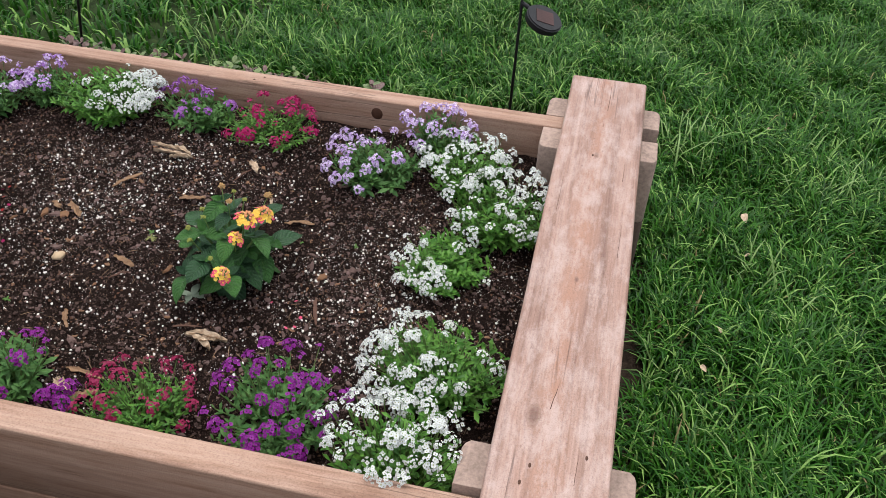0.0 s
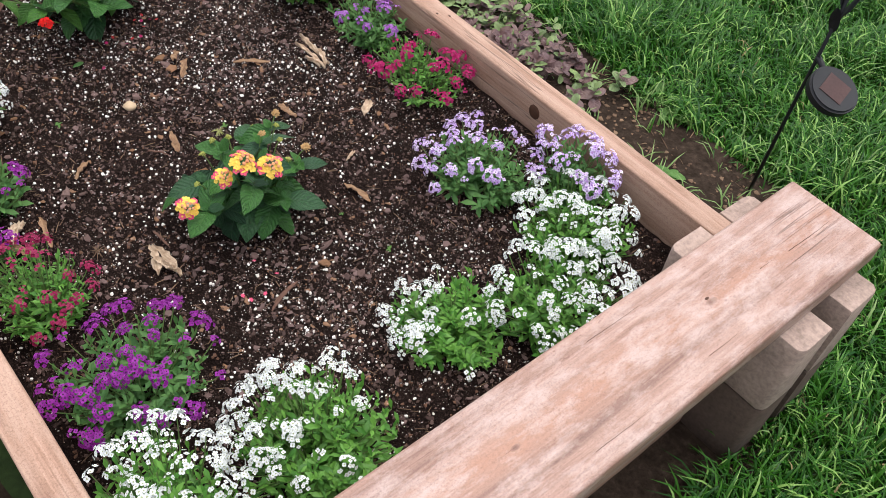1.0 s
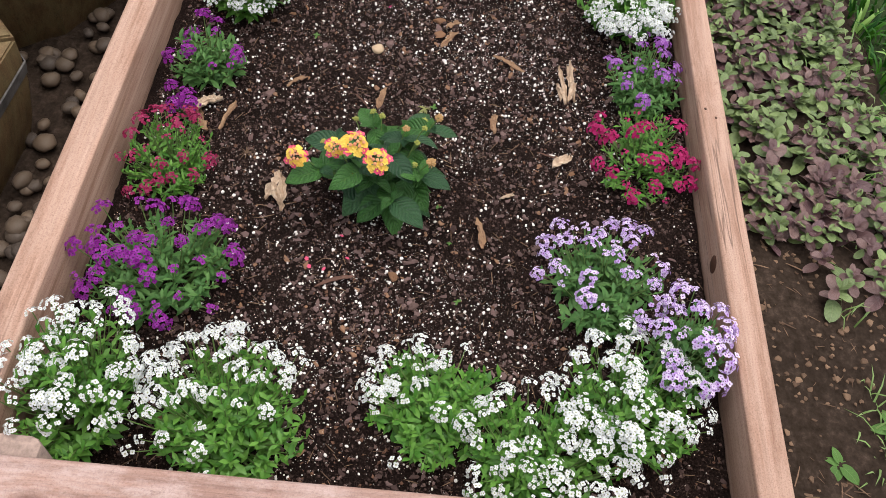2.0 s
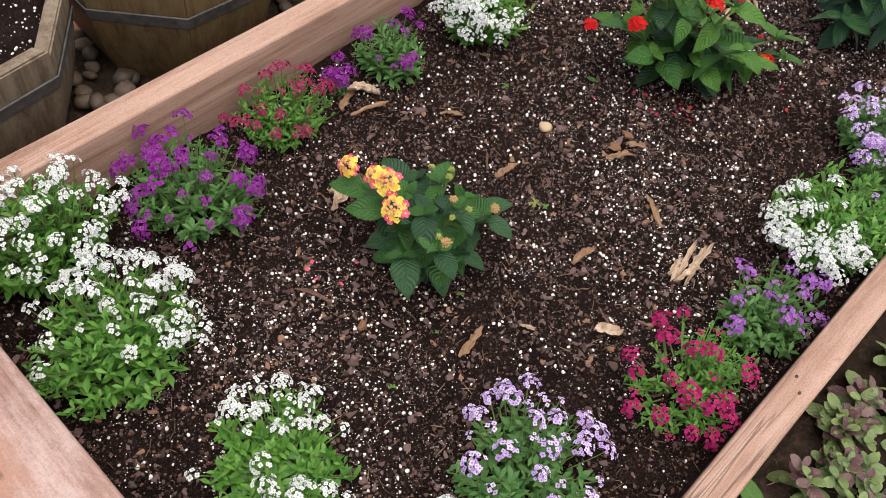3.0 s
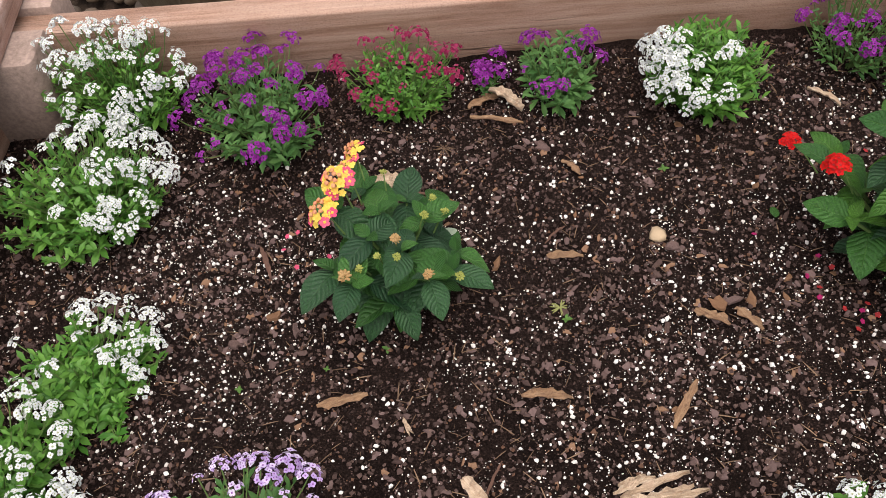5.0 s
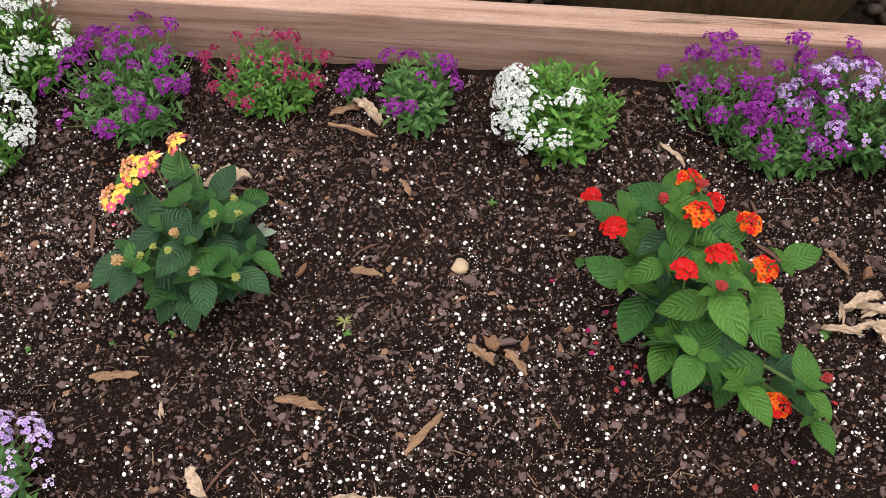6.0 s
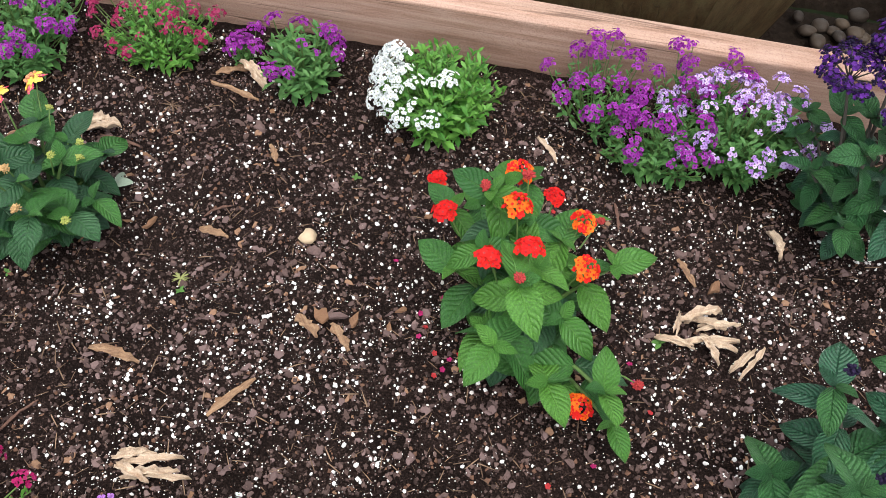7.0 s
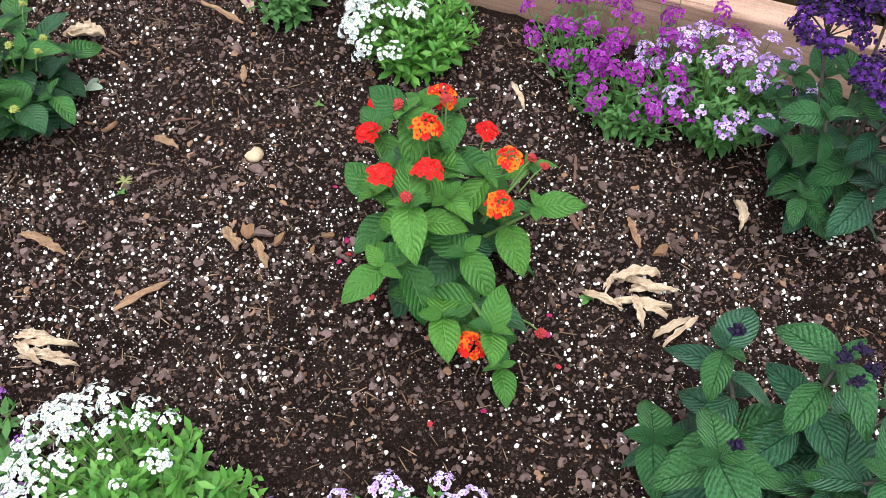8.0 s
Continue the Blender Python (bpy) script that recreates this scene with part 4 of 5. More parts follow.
alyssum(1.01, 0.062, 0.06, 0.055, 0.066, "pale", 22, "sweet alyssum with pale lilac flower heads", 11, (0.1, 0.3), 0.4, True, shoots=36)
alyssum(1.095, 0.112, 0.072, 0.07, 0.07, "lilac", 26, "sweet alyssum with lilac heads beside the board", 12, (-0.3, 0.6), 1.0, True, shoots=46)
alyssum(0.298, 0.685, 0.088, 0.094, 0.094, "purple", 40, "sweet alyssum with deep purple flower heads", 13, (0.1, 0.0), 0.2, True, shoots=62)
alyssum(0.474, 0.722, 0.08, 0.062, 0.088, "crimson", 27, "sweet alyssum with crimson flower heads over bright leaves", 14, (0.15, -0.2), 0.4, shoots=66, leaf=0.017)
alyssum(0.672, 0.713, 0.05, 0.058, 0.084, "purple", 12, "sparse sweet alyssum with purple heads and bluish leaves", 15, (-0.4, 0.0), 0.7, True, shoots=40)
alyssum(0.59, 0.732, 0.02, 0.02, 0.034, "purple", 4, "small straggling sweet alyssum sprig with purple heads", 19, (0, 0), 0.0, True, shoots=7, leaf=0.014)
alyssum(0.858, 0.694, 0.078, 0.078, 0.1, "white", 36, "round leafy sweet alyssum with white heads on one flank", 16, (-0.95, -0.5), 6.5, shoots=125)
alyssum(1.05, 0.73, 0.07, 0.06, 0.105, "purple", 24, "straggling sweet alyssum with reddish purple heads", 17, (-0.2, 0.1), 0.3, True, shoots=30, leaf=0.016)
alyssum(1.128, 0.668, 0.07, 0.05, 0.085, "purple", 20, "sweet alyssum with bright purple heads and green leaves", 20, (0.0, -0.4), 0.5, True, shoots=42, leaf=0.02)
alyssum(1.165, 0.752, 0.062, 0.036, 0.11, "purple", 10, "tall sweet alyssum with purple heads by the board", 21, (0.0, 0.3), 0.3, True, shoots=22, leaf=0.018)
alyssum(1.222, 0.708, 0.092, 0.066, 0.1, "pale", 46, "sweet alyssum with pale violet flower heads", 18, (-0.3, -0.1), 0.4, True, shoots=86)

# ---- leaves of the larger plants ----


def leaf_mesh(name, material, width, seed, fold=0.2, droop=0.25, serrate=0.04, relief=0.0, ribs=9.0, nu=20, nv=8, blunt=0.75):
    """A blade along +y, one unit long, with a folded midrib, a drooping tip and toothed edge; laid out with u along, v across."""
    r = random.Random(seed)
    verts, faces, uvs = [], [], []
    twist = r.uniform(-0.25, 0.25)
    sway = r.uniform(-0.06, 0.06)
    peak = max((u / 50) ** 0.62 * (1 - u / 50) ** blunt for u in range(51))
    for i in range(nu + 1):
        u = i / nu
        w = width * (max(u, 0.0) ** 0.62) * ((1 - u) ** blunt) / peak + (0.012 if u < 0.06 else 0)
        if i % 2 == 0 and 0 < i < nu:
            w *= 1 - serrate * 2
        for j in range(nv + 1):
            v = 2 * j / nv - 1
            bow = fold * abs(v) ** 1.3 * w - droop * u * u - 0.10 * w * v * v
            bow += relief * (abs(math.sin(math.pi * ribs * (u - 0.275 * abs(v)))) - 0.5) * (1 - abs(v) ** 4) * min(1, 6 * u)
            bow += 0.018 * math.sin(9 * u + 3 * v + seed)
            x = v * w + sway * u * u
            z = bow + twist * v * w * u
            verts.append((x, u * (1 - 0.12 * droop), z))
            uvs.append((u, v / 2 + 0.5))
    for i in range(nu):
        for j in range(nv):
            a = i * (nv + 1) + j
            faces.append((a, a + 1, a + nv + 2, a + nv + 1))
    return raw_mesh(name, verts, faces, [material], None, uvs)


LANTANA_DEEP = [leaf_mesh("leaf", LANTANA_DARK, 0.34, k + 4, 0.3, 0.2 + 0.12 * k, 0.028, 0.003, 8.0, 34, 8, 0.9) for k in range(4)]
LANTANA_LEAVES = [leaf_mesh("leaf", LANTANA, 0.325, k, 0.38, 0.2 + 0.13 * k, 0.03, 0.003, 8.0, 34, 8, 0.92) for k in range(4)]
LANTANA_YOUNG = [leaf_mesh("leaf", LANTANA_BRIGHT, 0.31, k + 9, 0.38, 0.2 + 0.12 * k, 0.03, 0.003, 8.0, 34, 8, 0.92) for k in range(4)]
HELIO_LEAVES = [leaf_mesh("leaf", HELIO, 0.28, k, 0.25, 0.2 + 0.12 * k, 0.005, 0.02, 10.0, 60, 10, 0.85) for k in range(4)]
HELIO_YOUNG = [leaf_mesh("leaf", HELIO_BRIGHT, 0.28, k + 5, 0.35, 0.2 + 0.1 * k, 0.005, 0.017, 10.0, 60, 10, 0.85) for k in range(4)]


def leaf_pair(ob, at, yaw, size, meshes, r, pitch):
    for side in (0, math.pi):
        a = yaw + side + r.uniform(-0.25, 0.25)
        child("leaf", r.choice(meshes), ob, turn(at[0], at[1], at[2], a - math.pi / 2, pitch + r.uniform(-0.38, 0.3), r.uniform(-0.5, 0.5), size * r.uniform(0.82, 1.15)))


def leafy_plant(name, base, tips, label, category, old, young, size, seed, pairs=3, stem_material=STALK, stem=0.0028, low=0.2):
    """A bush of bowed stems from one root, with crossed pairs of leaves that shrink and brighten towards the tips."""
    r = random.Random(seed)
    z0 = soil_z(*base) - 0.003
    ob = thing(name, (base[0], base[1], z0), label, category)
    for n, (x, y, z, scale) in enumerate(tips):
        tip = Vector((x - base[0], y - base[1], z - z0))
        mid = Vector((tip.x * 0.45, tip.y * 0.45, tip.z * 0.62))
        path = [Vector((0, 0, 0)).lerp(mid, f / 4).lerp(mid.lerp(tip, f / 4), f / 4) for f in range(5)]
        bm = bmesh.new()
        tube(bm, path, stem, stem * 0.55, 6)
        smooth(part("stem", bm, stem_material, ob).data)
        yaw = math.atan2(tip.y, tip.x) + r.uniform(-0.5, 0.5)
        for k in range(pairs):
            f = low + (1 - low) * k / pairs
            i = min(3, int(f * 4))
            at = path[i].lerp(path[i + 1], f * 4 - i)
            leaf_pair(ob, at, yaw + k * math.pi / 2, size * scale * (1.12 - 0.14 * k), old if k < pairs - 1 or r.random() < 0.5 else young, r, 0.14 - 0.36 * (pairs - k) / pairs)
        leaf_pair(ob, tip, yaw + pairs * math.pi / 2, size * scale * 0.92, young, r, 0.2)
        leaf_pair(ob, tip + Vector((0, 0, 0.004)), yaw + (pairs + 1) * math.pi / 2, size * scale * 0.42, young, r, 0.65)
    return ob


FIVE = floret_template(5, 0.26, 0.7)
KNOB = lump_template(4, 1.0, 1)


def lantana_head(name, outer, inner, eye, seed, ring, core, radius, floret, odd=None):
    """A lantana head: open five-lobed florets round a dome of buds."""
    r = random.Random(seed)
    heap = Heap()
    groups = [[], []]
    for k in range(ring):
        a = k * 2.39996 + r.uniform(-0.15, 0.15)
        f = 0.35 + 0.65 * math.sqrt((k + 0.5) / ring) if core else math.sqrt((k + 0.5) / ring)
        p = Vector((math.cos(a) * radius * f, math.sin(a) * radius * f, radius * 0.62 * (1 - f * f) + r.uniform(-0.0015, 0.002)))
        groups[1 if odd and f > 0.75 and r.random() < 0.5 else 0].append(facing(p.x, p.y, p.z, (p.x * 0.9 + r.uniform(-0.004, 0.004), p.y * 0.9 + r.uniform(-0.004, 0.004), radius * 0.9), r.uniform(0, 6.28), floret * r.uniform(0.7, 1.2)))
    for slot, poses in enumerate(groups):
        heap.put(*FIVE, poses, slot)
        heap.put(*EYE_TEMPLATE, poses, 3)
    buds = []
    for k in range(core):
        a, f = k * 2.39996, math.sqrt((k + 0.5) / core) * 0.62
        buds.append(turn(math.cos(a) * radius * f, math.sin(a) * radius * f, radius * 0.6 * (1 - 0.6 * f * f) + 0.003, a, 0, 0, radius * 0.17))
    heap.put(*KNOB, buds, 2)
    return heap.mesh(name, outer, odd or outer, inner, eye, soft=False)


def bud_head(name, material, radius, seed, count=14):
    heap = Heap()
    poses = []
    for k in range(count):
        polar, a = math.acos(1 - 1.2 * (k + 0.5) / count), k * 2.39996
        w = Vector((math.sin(polar) * math.cos(a), math.sin(polar) * math.sin(a), math.cos(polar)))
        poses.append(facing(*(w * radius * (0.72 + 0.16 * math.sin(k * 5.1))), w, k, radius * (0.3 + 0.1 * math.sin(k * 3.7))))
    heap.put([(0.5, 0.5, -0.8), (-0.5, 0.5, -0.8), (-0.5, -0.5, -0.8), (0.5, -0.5, -0.8), (0.42, 0.42, 0.5), (-0.42, 0.42, 0.5), (-0.42, -0.42, 0.5), (0.42, -0.42, 0.5), (0, 0, 1.0)],
             [(0, 1, 5, 4), (1, 2, 6, 5), (2, 3, 7, 6), (3, 0, 4, 7), (4, 5, 8), (5, 6, 8), (6, 7, 8), (7, 4, 8)], poses)
    return heap.mesh(name, material, soft=True)


BLOOMS = {
    "gold": [lantana_head("flower_head", YELLOW, SALMON, YELLOW, k, 22, 9, 0.0132, 0.0042, ROSE) for k in range(2)],
    "salmon": [bud_head("flower_head", petal("ochre_bud", (0.5, 0.3, 0.13), (0.56, 0.4, 0.2)), 0.0068, 3, 26)],
    "bud": [bud_head("bud_head", GREEN_BUD, 0.0047, 2, 22)],
    "scarlet": [lantana_head("flower_head", SCARLET, SCARLET, DARKRED, k + 20, 24, 0, 0.0117, 0.0042) for k in range(2)],
    "orange": [lantana_head("flower_head", ORANGE, SCARLET, SCARLET, k + 30, 20, 8, 0.0118, 0.0042, SCARLET) for k in range(2)],
    "red_bud": [bud_head("bud_head", petal("red_bud", (0.4, 0.035, 0.04), (0.46, 0.08, 0.07)), 0.0066, 7, 36)],
}


def bloom(ob, x, y, z, kind, scale, r, lean=(0, 0)):
    """A head on a short stalk that rises from the leaves."""
    b = ob.location
    p = Vector((x, y, z)) - b
    foot = Vector((p.x * 0.75, p.y * 0.75, p.z * 0.72))
    bm = bmesh.new()
    tube(bm, [foot, foot.lerp(p, 0.6) + Vector((0, 0, 0.004)), p], 0.001, 0.0007, 5)
    part("flower_stalk", bm, STALK, ob)
    normal = (lean[0] + p.x * 1.5 + r.uniform(-0.2, 0.2), lean[1] + p.y * 1.5 + r.uniform(-0.2, 0.2), 0.6)
    child("bud_head" if kind.endswith("bud") else "flower_head", r.choice(BLOOMS[kind]), ob, facing(p.x, p.y, p.z, normal, r.uniform(0, 6), scale))


GOLD_TIPS = ((0.412, 0.452, 0.25, 0.9), (0.437, 0.505, 0.215, 0.95), (0.427, 0.375, 0.232, 0.9), (0.477, 0.402, 0.245, 0.85), (0.503, 0.37, 0.238, 0.9), (0.525, 0.398, 0.21, 0.9), (0.50, 0.445, 0.235, 0.9), (0.51, 0.495, 0.19, 0.9), (0.455, 0.455, 0.24, 0.9), (0.482, 0.485, 0.215, 0.9), (0.405, 0.41, 0.205, 0.95), (0.47, 0.375, 0.19, 0.95), (0.53, 0.43, 0.195, 0.9), (0.445, 0.42, 0.245, 0.85))
gold = leafy_plant("lantana_plant", (0.468, 0.432), GOLD_TIPS, "lantana bush with yellow and pink flower heads", "flower", LANTANA_DEEP + LANTANA_LEAVES[:2], LANTANA_LEAVES[:3] + LANTANA_DEEP[:2], 0.054, 41, 2, STALK, 0.0028, 0.35)
r = random.Random(5)
for x, y, z, kind, s in ((0.405, 0.43, 0.278, "gold", 1.15), (0.419, 0.46, 0.288, "gold", 1.2), (0.43, 0.535, 0.244, "gold", 1.0), (0.426, 0.485, 0.272, "gold", 0.9), (0.424, 0.364, 0.263, "salmon", 1.0), (0.473, 0.401, 0.268, "salmon", 0.8), (0.503, 0.361, 0.263, "salmon", 0.85)):
    bloom(gold, x, y, z, kind, s, r, (-0.25, -0.1) if "gold" in kind else (0, 0))
for x, y, z, s in ((0.501, 0.435, 0.264, 1.0), (0.532, 0.381, 0.232, 1.1), (0.474, 0.378, 0.277, 0.9), (0.455, 0.385, 0.27, 0.85), (0.522, 0.448, 0.25, 1.0), (0.51, 0.47, 0.245, 1.0), (0.46, 0.505, 0.25, 0.9), (0.435, 0.385, 0.25, 0.9)):
    bloom(gold, x, y, z - 0.006, "bud", s, r)

RED_TIPS = ((0.963, 0.466, 0.312, 1.0), (0.955, 0.448, 0.318, 0.9), (0.995, 0.36, 0.312, 0.95), (0.915, 0.47, 0.25, 0.9), (0.985, 0.318, 0.268, 1.05), (1.042, 0.373, 0.245, 1.0), (1.09, 0.31, 0.24, 1.0), (1.03, 0.46, 0.245, 0.95), (1.055, 0.53, 0.19, 0.75), (0.93, 0.42, 0.22, 1.0), (1.085, 0.45, 0.235, 1.0), (0.975, 0.36, 0.215, 0.9), (1.106, 0.296, 0.205, 0.7), (0.94, 0.5, 0.225, 0.9), (1.0, 0.43, 0.265, 0.9), (1.01, 0.405, 0.27, 0.85), (0.955, 0.405, 0.285, 0.9), (1.04, 0.32, 0.215, 0.9), (0.985, 0.49, 0.29, 0.85))
# LANTANA_DEEP among the lower pairs: older leaves, and deep shade put into their colour
red = leafy_plant("lantana_plant", (1.005, 0.41), RED_TIPS, "lantana bush with scarlet and orange flower heads", "flower", LANTANA_LEAVES[:3] + LANTANA_DEEP[:2], LANTANA_YOUNG + LANTANA_LEAVES[:2], 0.053, 43, 2, STALK, 0.003, 0.4)
for x, y, z, kind, s in ((0.911, 0.454, 0.268, "scarlet", 1.05), (0.891, 0.516, 0.238, "scarlet", 0.8), (0.999, 0.395, 0.321, "scarlet", 1.05), (0.965, 0.374, 0.323, "scarlet", 1.0), (1.014, 0.504, 0.26, "scarlet", 0.9), (0.98, 0.436, 0.324, "orange", 1.1), (0.976, 0.484, 0.314, "orange", 1.0), (1.047, 0.478, 0.262, "orange", 1.0), (1.056, 0.422, 0.265, "orange", 1.0), (1.074, 0.306, 0.208, "orange", 1.0)):
    bloom(red, x, y, z, kind, s, r)
for x, y, z, s in ((0.948, 0.45, 0.326, 1.0), (0.995, 0.357, 0.328, 1.0), (1.055, 0.535, 0.2, 1.0), (1.127, 0.345, 0.2, 1.0), (1.07, 0.53, 0.2, 0.9), (0.985, 0.472, 0.325, 1.1)):
    bloom(red, x, y, z, "red_bud", 0.82 * s, r)

HELIO_STEM = plain("dark_stem", (0.06, 0.05, 0.04), 0.3, 150, 0.6, 0.3)
BIG_TIPS = ((1.283, 0.238, 0.31, 1.1), (1.272, 0.33, 0.3, 0.95), (1.348, 0.335, 0.325, 1.0), (1.40, 0.27, 0.30, 1.0), (1.345, 0.19, 0.275, 1.05), (1.372, 0.262, 0.265, 0.95), (1.3, 0.288, 0.245, 1.1), (1.245, 0.272, 0.225, 1.0), (1.41, 0.34, 0.28, 1.0), (1.3, 0.185, 0.235, 1.0))
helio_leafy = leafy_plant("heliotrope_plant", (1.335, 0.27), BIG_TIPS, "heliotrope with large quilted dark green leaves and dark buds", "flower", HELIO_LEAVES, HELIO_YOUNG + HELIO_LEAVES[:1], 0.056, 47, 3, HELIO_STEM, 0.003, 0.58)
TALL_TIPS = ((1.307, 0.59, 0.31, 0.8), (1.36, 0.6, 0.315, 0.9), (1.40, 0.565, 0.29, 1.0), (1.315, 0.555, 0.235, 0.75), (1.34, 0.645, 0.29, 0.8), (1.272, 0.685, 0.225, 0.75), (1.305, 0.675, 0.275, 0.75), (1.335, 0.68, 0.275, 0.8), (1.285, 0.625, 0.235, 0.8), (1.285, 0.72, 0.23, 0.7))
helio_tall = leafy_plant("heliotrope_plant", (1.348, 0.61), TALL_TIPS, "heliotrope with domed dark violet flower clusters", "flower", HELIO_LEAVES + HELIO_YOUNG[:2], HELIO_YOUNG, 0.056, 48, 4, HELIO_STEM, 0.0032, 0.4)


def heliotrope_cluster(seed, radius, count, material, floret):
    r = random.Random(seed)
    heap = Heap()
    open_, shut = [], []
    lobes = [Vector((0, 0, radius * 0.34))]
    for k in range(8):
        a, f = k * 0.785 + r.uniform(-0.25, 0.25), r.uniform(0.55, 0.85)
        lobes.append(Vector((math.cos(a) * radius * f, math.sin(a) * radius * f, radius * 0.36 * (1 - f * f))))
    for k in range(count):
        lobe = r.choice(lobes)
        off = Vector((r.gauss(0, 1), r.gauss(0, 1), abs(r.gauss(0, 0.7)))).normalized() * radius * r.uniform(0.12, 0.34)
        p = lobe + Vector((off.x, off.y, off.z * 0.7 - 0.004))
        m = facing(p.x, p.y, p.z, off * 0.7 + Vector((p.x * 0.3, p.y * 0.3, radius * 0.2)), r.uniform(0, 6.28), floret * r.uniform(0.7, 1.2))
        (open_ if r.random() < 0.5 else shut).append(m)
    heap.put(*FIVE, open_, 0)
    heap.put(*KNOB, [m @ Matrix.Scale(0.75, 4) for m in shut], 1)
    stems = bmesh.new()
    for k in range(4, count, count // 14):
        f, a = math.sqrt((k + 0.5) / count), k * 2.39996
        tube(stems, [(0, 0, -radius * 0.5), (math.cos(a) * radius * f * 0.55, math.sin(a) * radius * f * 0.55, -radius * 0.12), (math.cos(a) * radius * f, math.sin(a) * radius * f, radius * 0.5 * (1 - f * f) - 0.003)], 0.0011, 0.0007, 4)
    return heap.mesh("flower_dome", material, INDIGO_BUD, soft=False), stems


for x, y, z, rad, n, lean in ((1.29, 0.68, 0.338, 0.037, 900, (-0.1, -0.15)), (1.348, 0.628, 0.335, 0.033, 700, (0.1, -0.3)), (1.338, 0.708, 0.356, 0.038, 900, (0, 0.1)), (1.395, 0.575, 0.325, 0.036, 700, (0.3, -0.4))):
    mesh, stems = heliotrope_cluster(int(x * 1000), rad, n, INDIGO, 0.0026)
    local = Vector((x, y, z)) - helio_tall.location
    m = facing(*local, (lean[0], lean[1], 1.0))
    head = child("flower_dome", mesh, helio_tall, m, "domed dark violet flower cluster")
    twigs = part("branching_stalk", stems, HELIO_STEM, head)
    bm = bmesh.new()
    tube(bm, arch((local.x * 0.55, local.y * 0.55, local.z * 0.45), local - Vector((0, 0, rad * 0.45)), 0.006, 5), 0.0022, 0.0014, 6)
    part("flower_stalk", bm, HELIO_STEM, helio_tall)
def bud_cluster(seed):
    """An uneven knot of small dark buds."""
    r = random.Random(seed)
    heap = Heap()
    heap.put(*KNOB, [turn(r.gauss(0, 0.0026), r.gauss(0, 0.0021), r.gauss(0, 0.0016), r.uniform(0, 6), r.uniform(0, 3), 0, r.uniform(0.0013, 0.0023)) for _ in range(34)])
    return heap.mesh("bud_head", INDIGO_BUD, soft=False)


for x, y, z in ((1.287, 0.238, 0.343), (1.272, 0.33, 0.335), (1.343, 0.325, 0.352), (1.352, 0.33, 0.36), (1.362, 0.322, 0.354), (1.356, 0.312, 0.346)):
    local = Vector((x, y, z)) - helio_leafy.location
    child("bud_head", bud_cluster(int(x * 1000)), helio_leafy, facing(*local, (0.1, -0.2, 1)))


# ---- petals and seedlings on the soil ----
def fallen_petal(x, y, material, size, seed):
    m = facing(x, y, soil_z(x, y) + 0.004, (math.sin(seed), math.cos(seed * 2), 2.0), seed, size)
    ob = new("fallen_flower", raw_mesh("fallen_flower", *FIVE, [material], soft=False))
    ob.matrix_world = m
    tagged(ob, "small fallen flower on the dark soil", "fallen flower", "fallen flowers on the soil")


for k, (x, y) in enumerate(((0.859, 0.458), (0.925, 0.356), (0.937, 0.339), (0.909, 0.385), (0.905, 0.372), (1.06, 0.24), (1.10, 0.27), (0.93, 0.33), (1.13, 0.37), (1.15, 0.34), (0.942, 0.352), (0.93, 0.41), (0.92, 0.425), (0.95, 0.36), (0.9, 0.4), (1.02, 0.57), (1.125, 0.39), (0.955, 0.345))):
    fallen_petal(x, y, DARKRED if k % 2 else MAGENTA, 0.0032, k)
for k, (x, y) in enumerate(((0.352, 0.462), (0.388, 0.474), (0.335, 0.49), (0.35, 0.515), (0.338, 0.51))):
    fallen_petal(x, y, ROSE, 0.003, k + 20)


def seedling(x, y, z, n, size, seed, label, material=WEED, spread=0.2, name="seedling", wide=0.28):
    ob = thing(name, (x, y, z), label, "weed", "weeds and seedlings")
    r = random.Random(seed)
    mesh = leaf_mesh("leaf", material, wide, seed, 0.2, 0.3, 0.02, 0, 7, 8, 4)
    for k in range(n):
        child("leaf", mesh, ob, turn(0, 0, 0.002, k * 6.28 / n + r.uniform(-0.4, 0.4), r.uniform(0.0, 0.9) * (1 - spread), 0, size * r.uniform(0.6, 1.2)))
    return ob


for k, (x, y, s) in enumerate(((0.452, 0.35, 0.012), (0.641, 0.37, 0.016), (0.30, 0.315, 0.012), (1.155, 0.425, 0.018), (0.783, 0.568, 0.014), (0.39, 0.33, 0.01))):
    seedling(x, y, soil_z(x, y), 4, 0.5 * s, k + 2, "tiny green seedling sprouting from the soil")
seedling(0.636, 0.384, soil_z(0.636, 0.384) + 0.002, 22, 0.011, 14, "tuft of yellowish green moss on the soil", plain("moss_blade", (0.24, 0.25, 0.09), 0.3, 90, 0.8, 0.2, thin=0.2), 0.5, "moss_tuft", 0.07)
seedling(0.525, 0.629, soil_z(0.525, 0.629) + 0.001, 18, 0.013, 15, "tuft of dry brown root hairs on the soil", FIBRE, 0.7, "dry_tuft", 0.04)
seedling(0.888, 0.478, soil_z(0.888, 0.478) + 0.004, 1, 0.022, 16, "green lantana leaf fallen on the soil", LANTANA, 0.8, "fallen_leaf")
pale = seedling(0.513, 0.49, soil_z(0.513, 0.49), 4, 0.032, 31, "silvery green lobed leaf lying by the lantana", plain("silver_leaf", (0.3, 0.36, 0.27), 0.2, 80, 0.7, 0.2, thin=0.2))

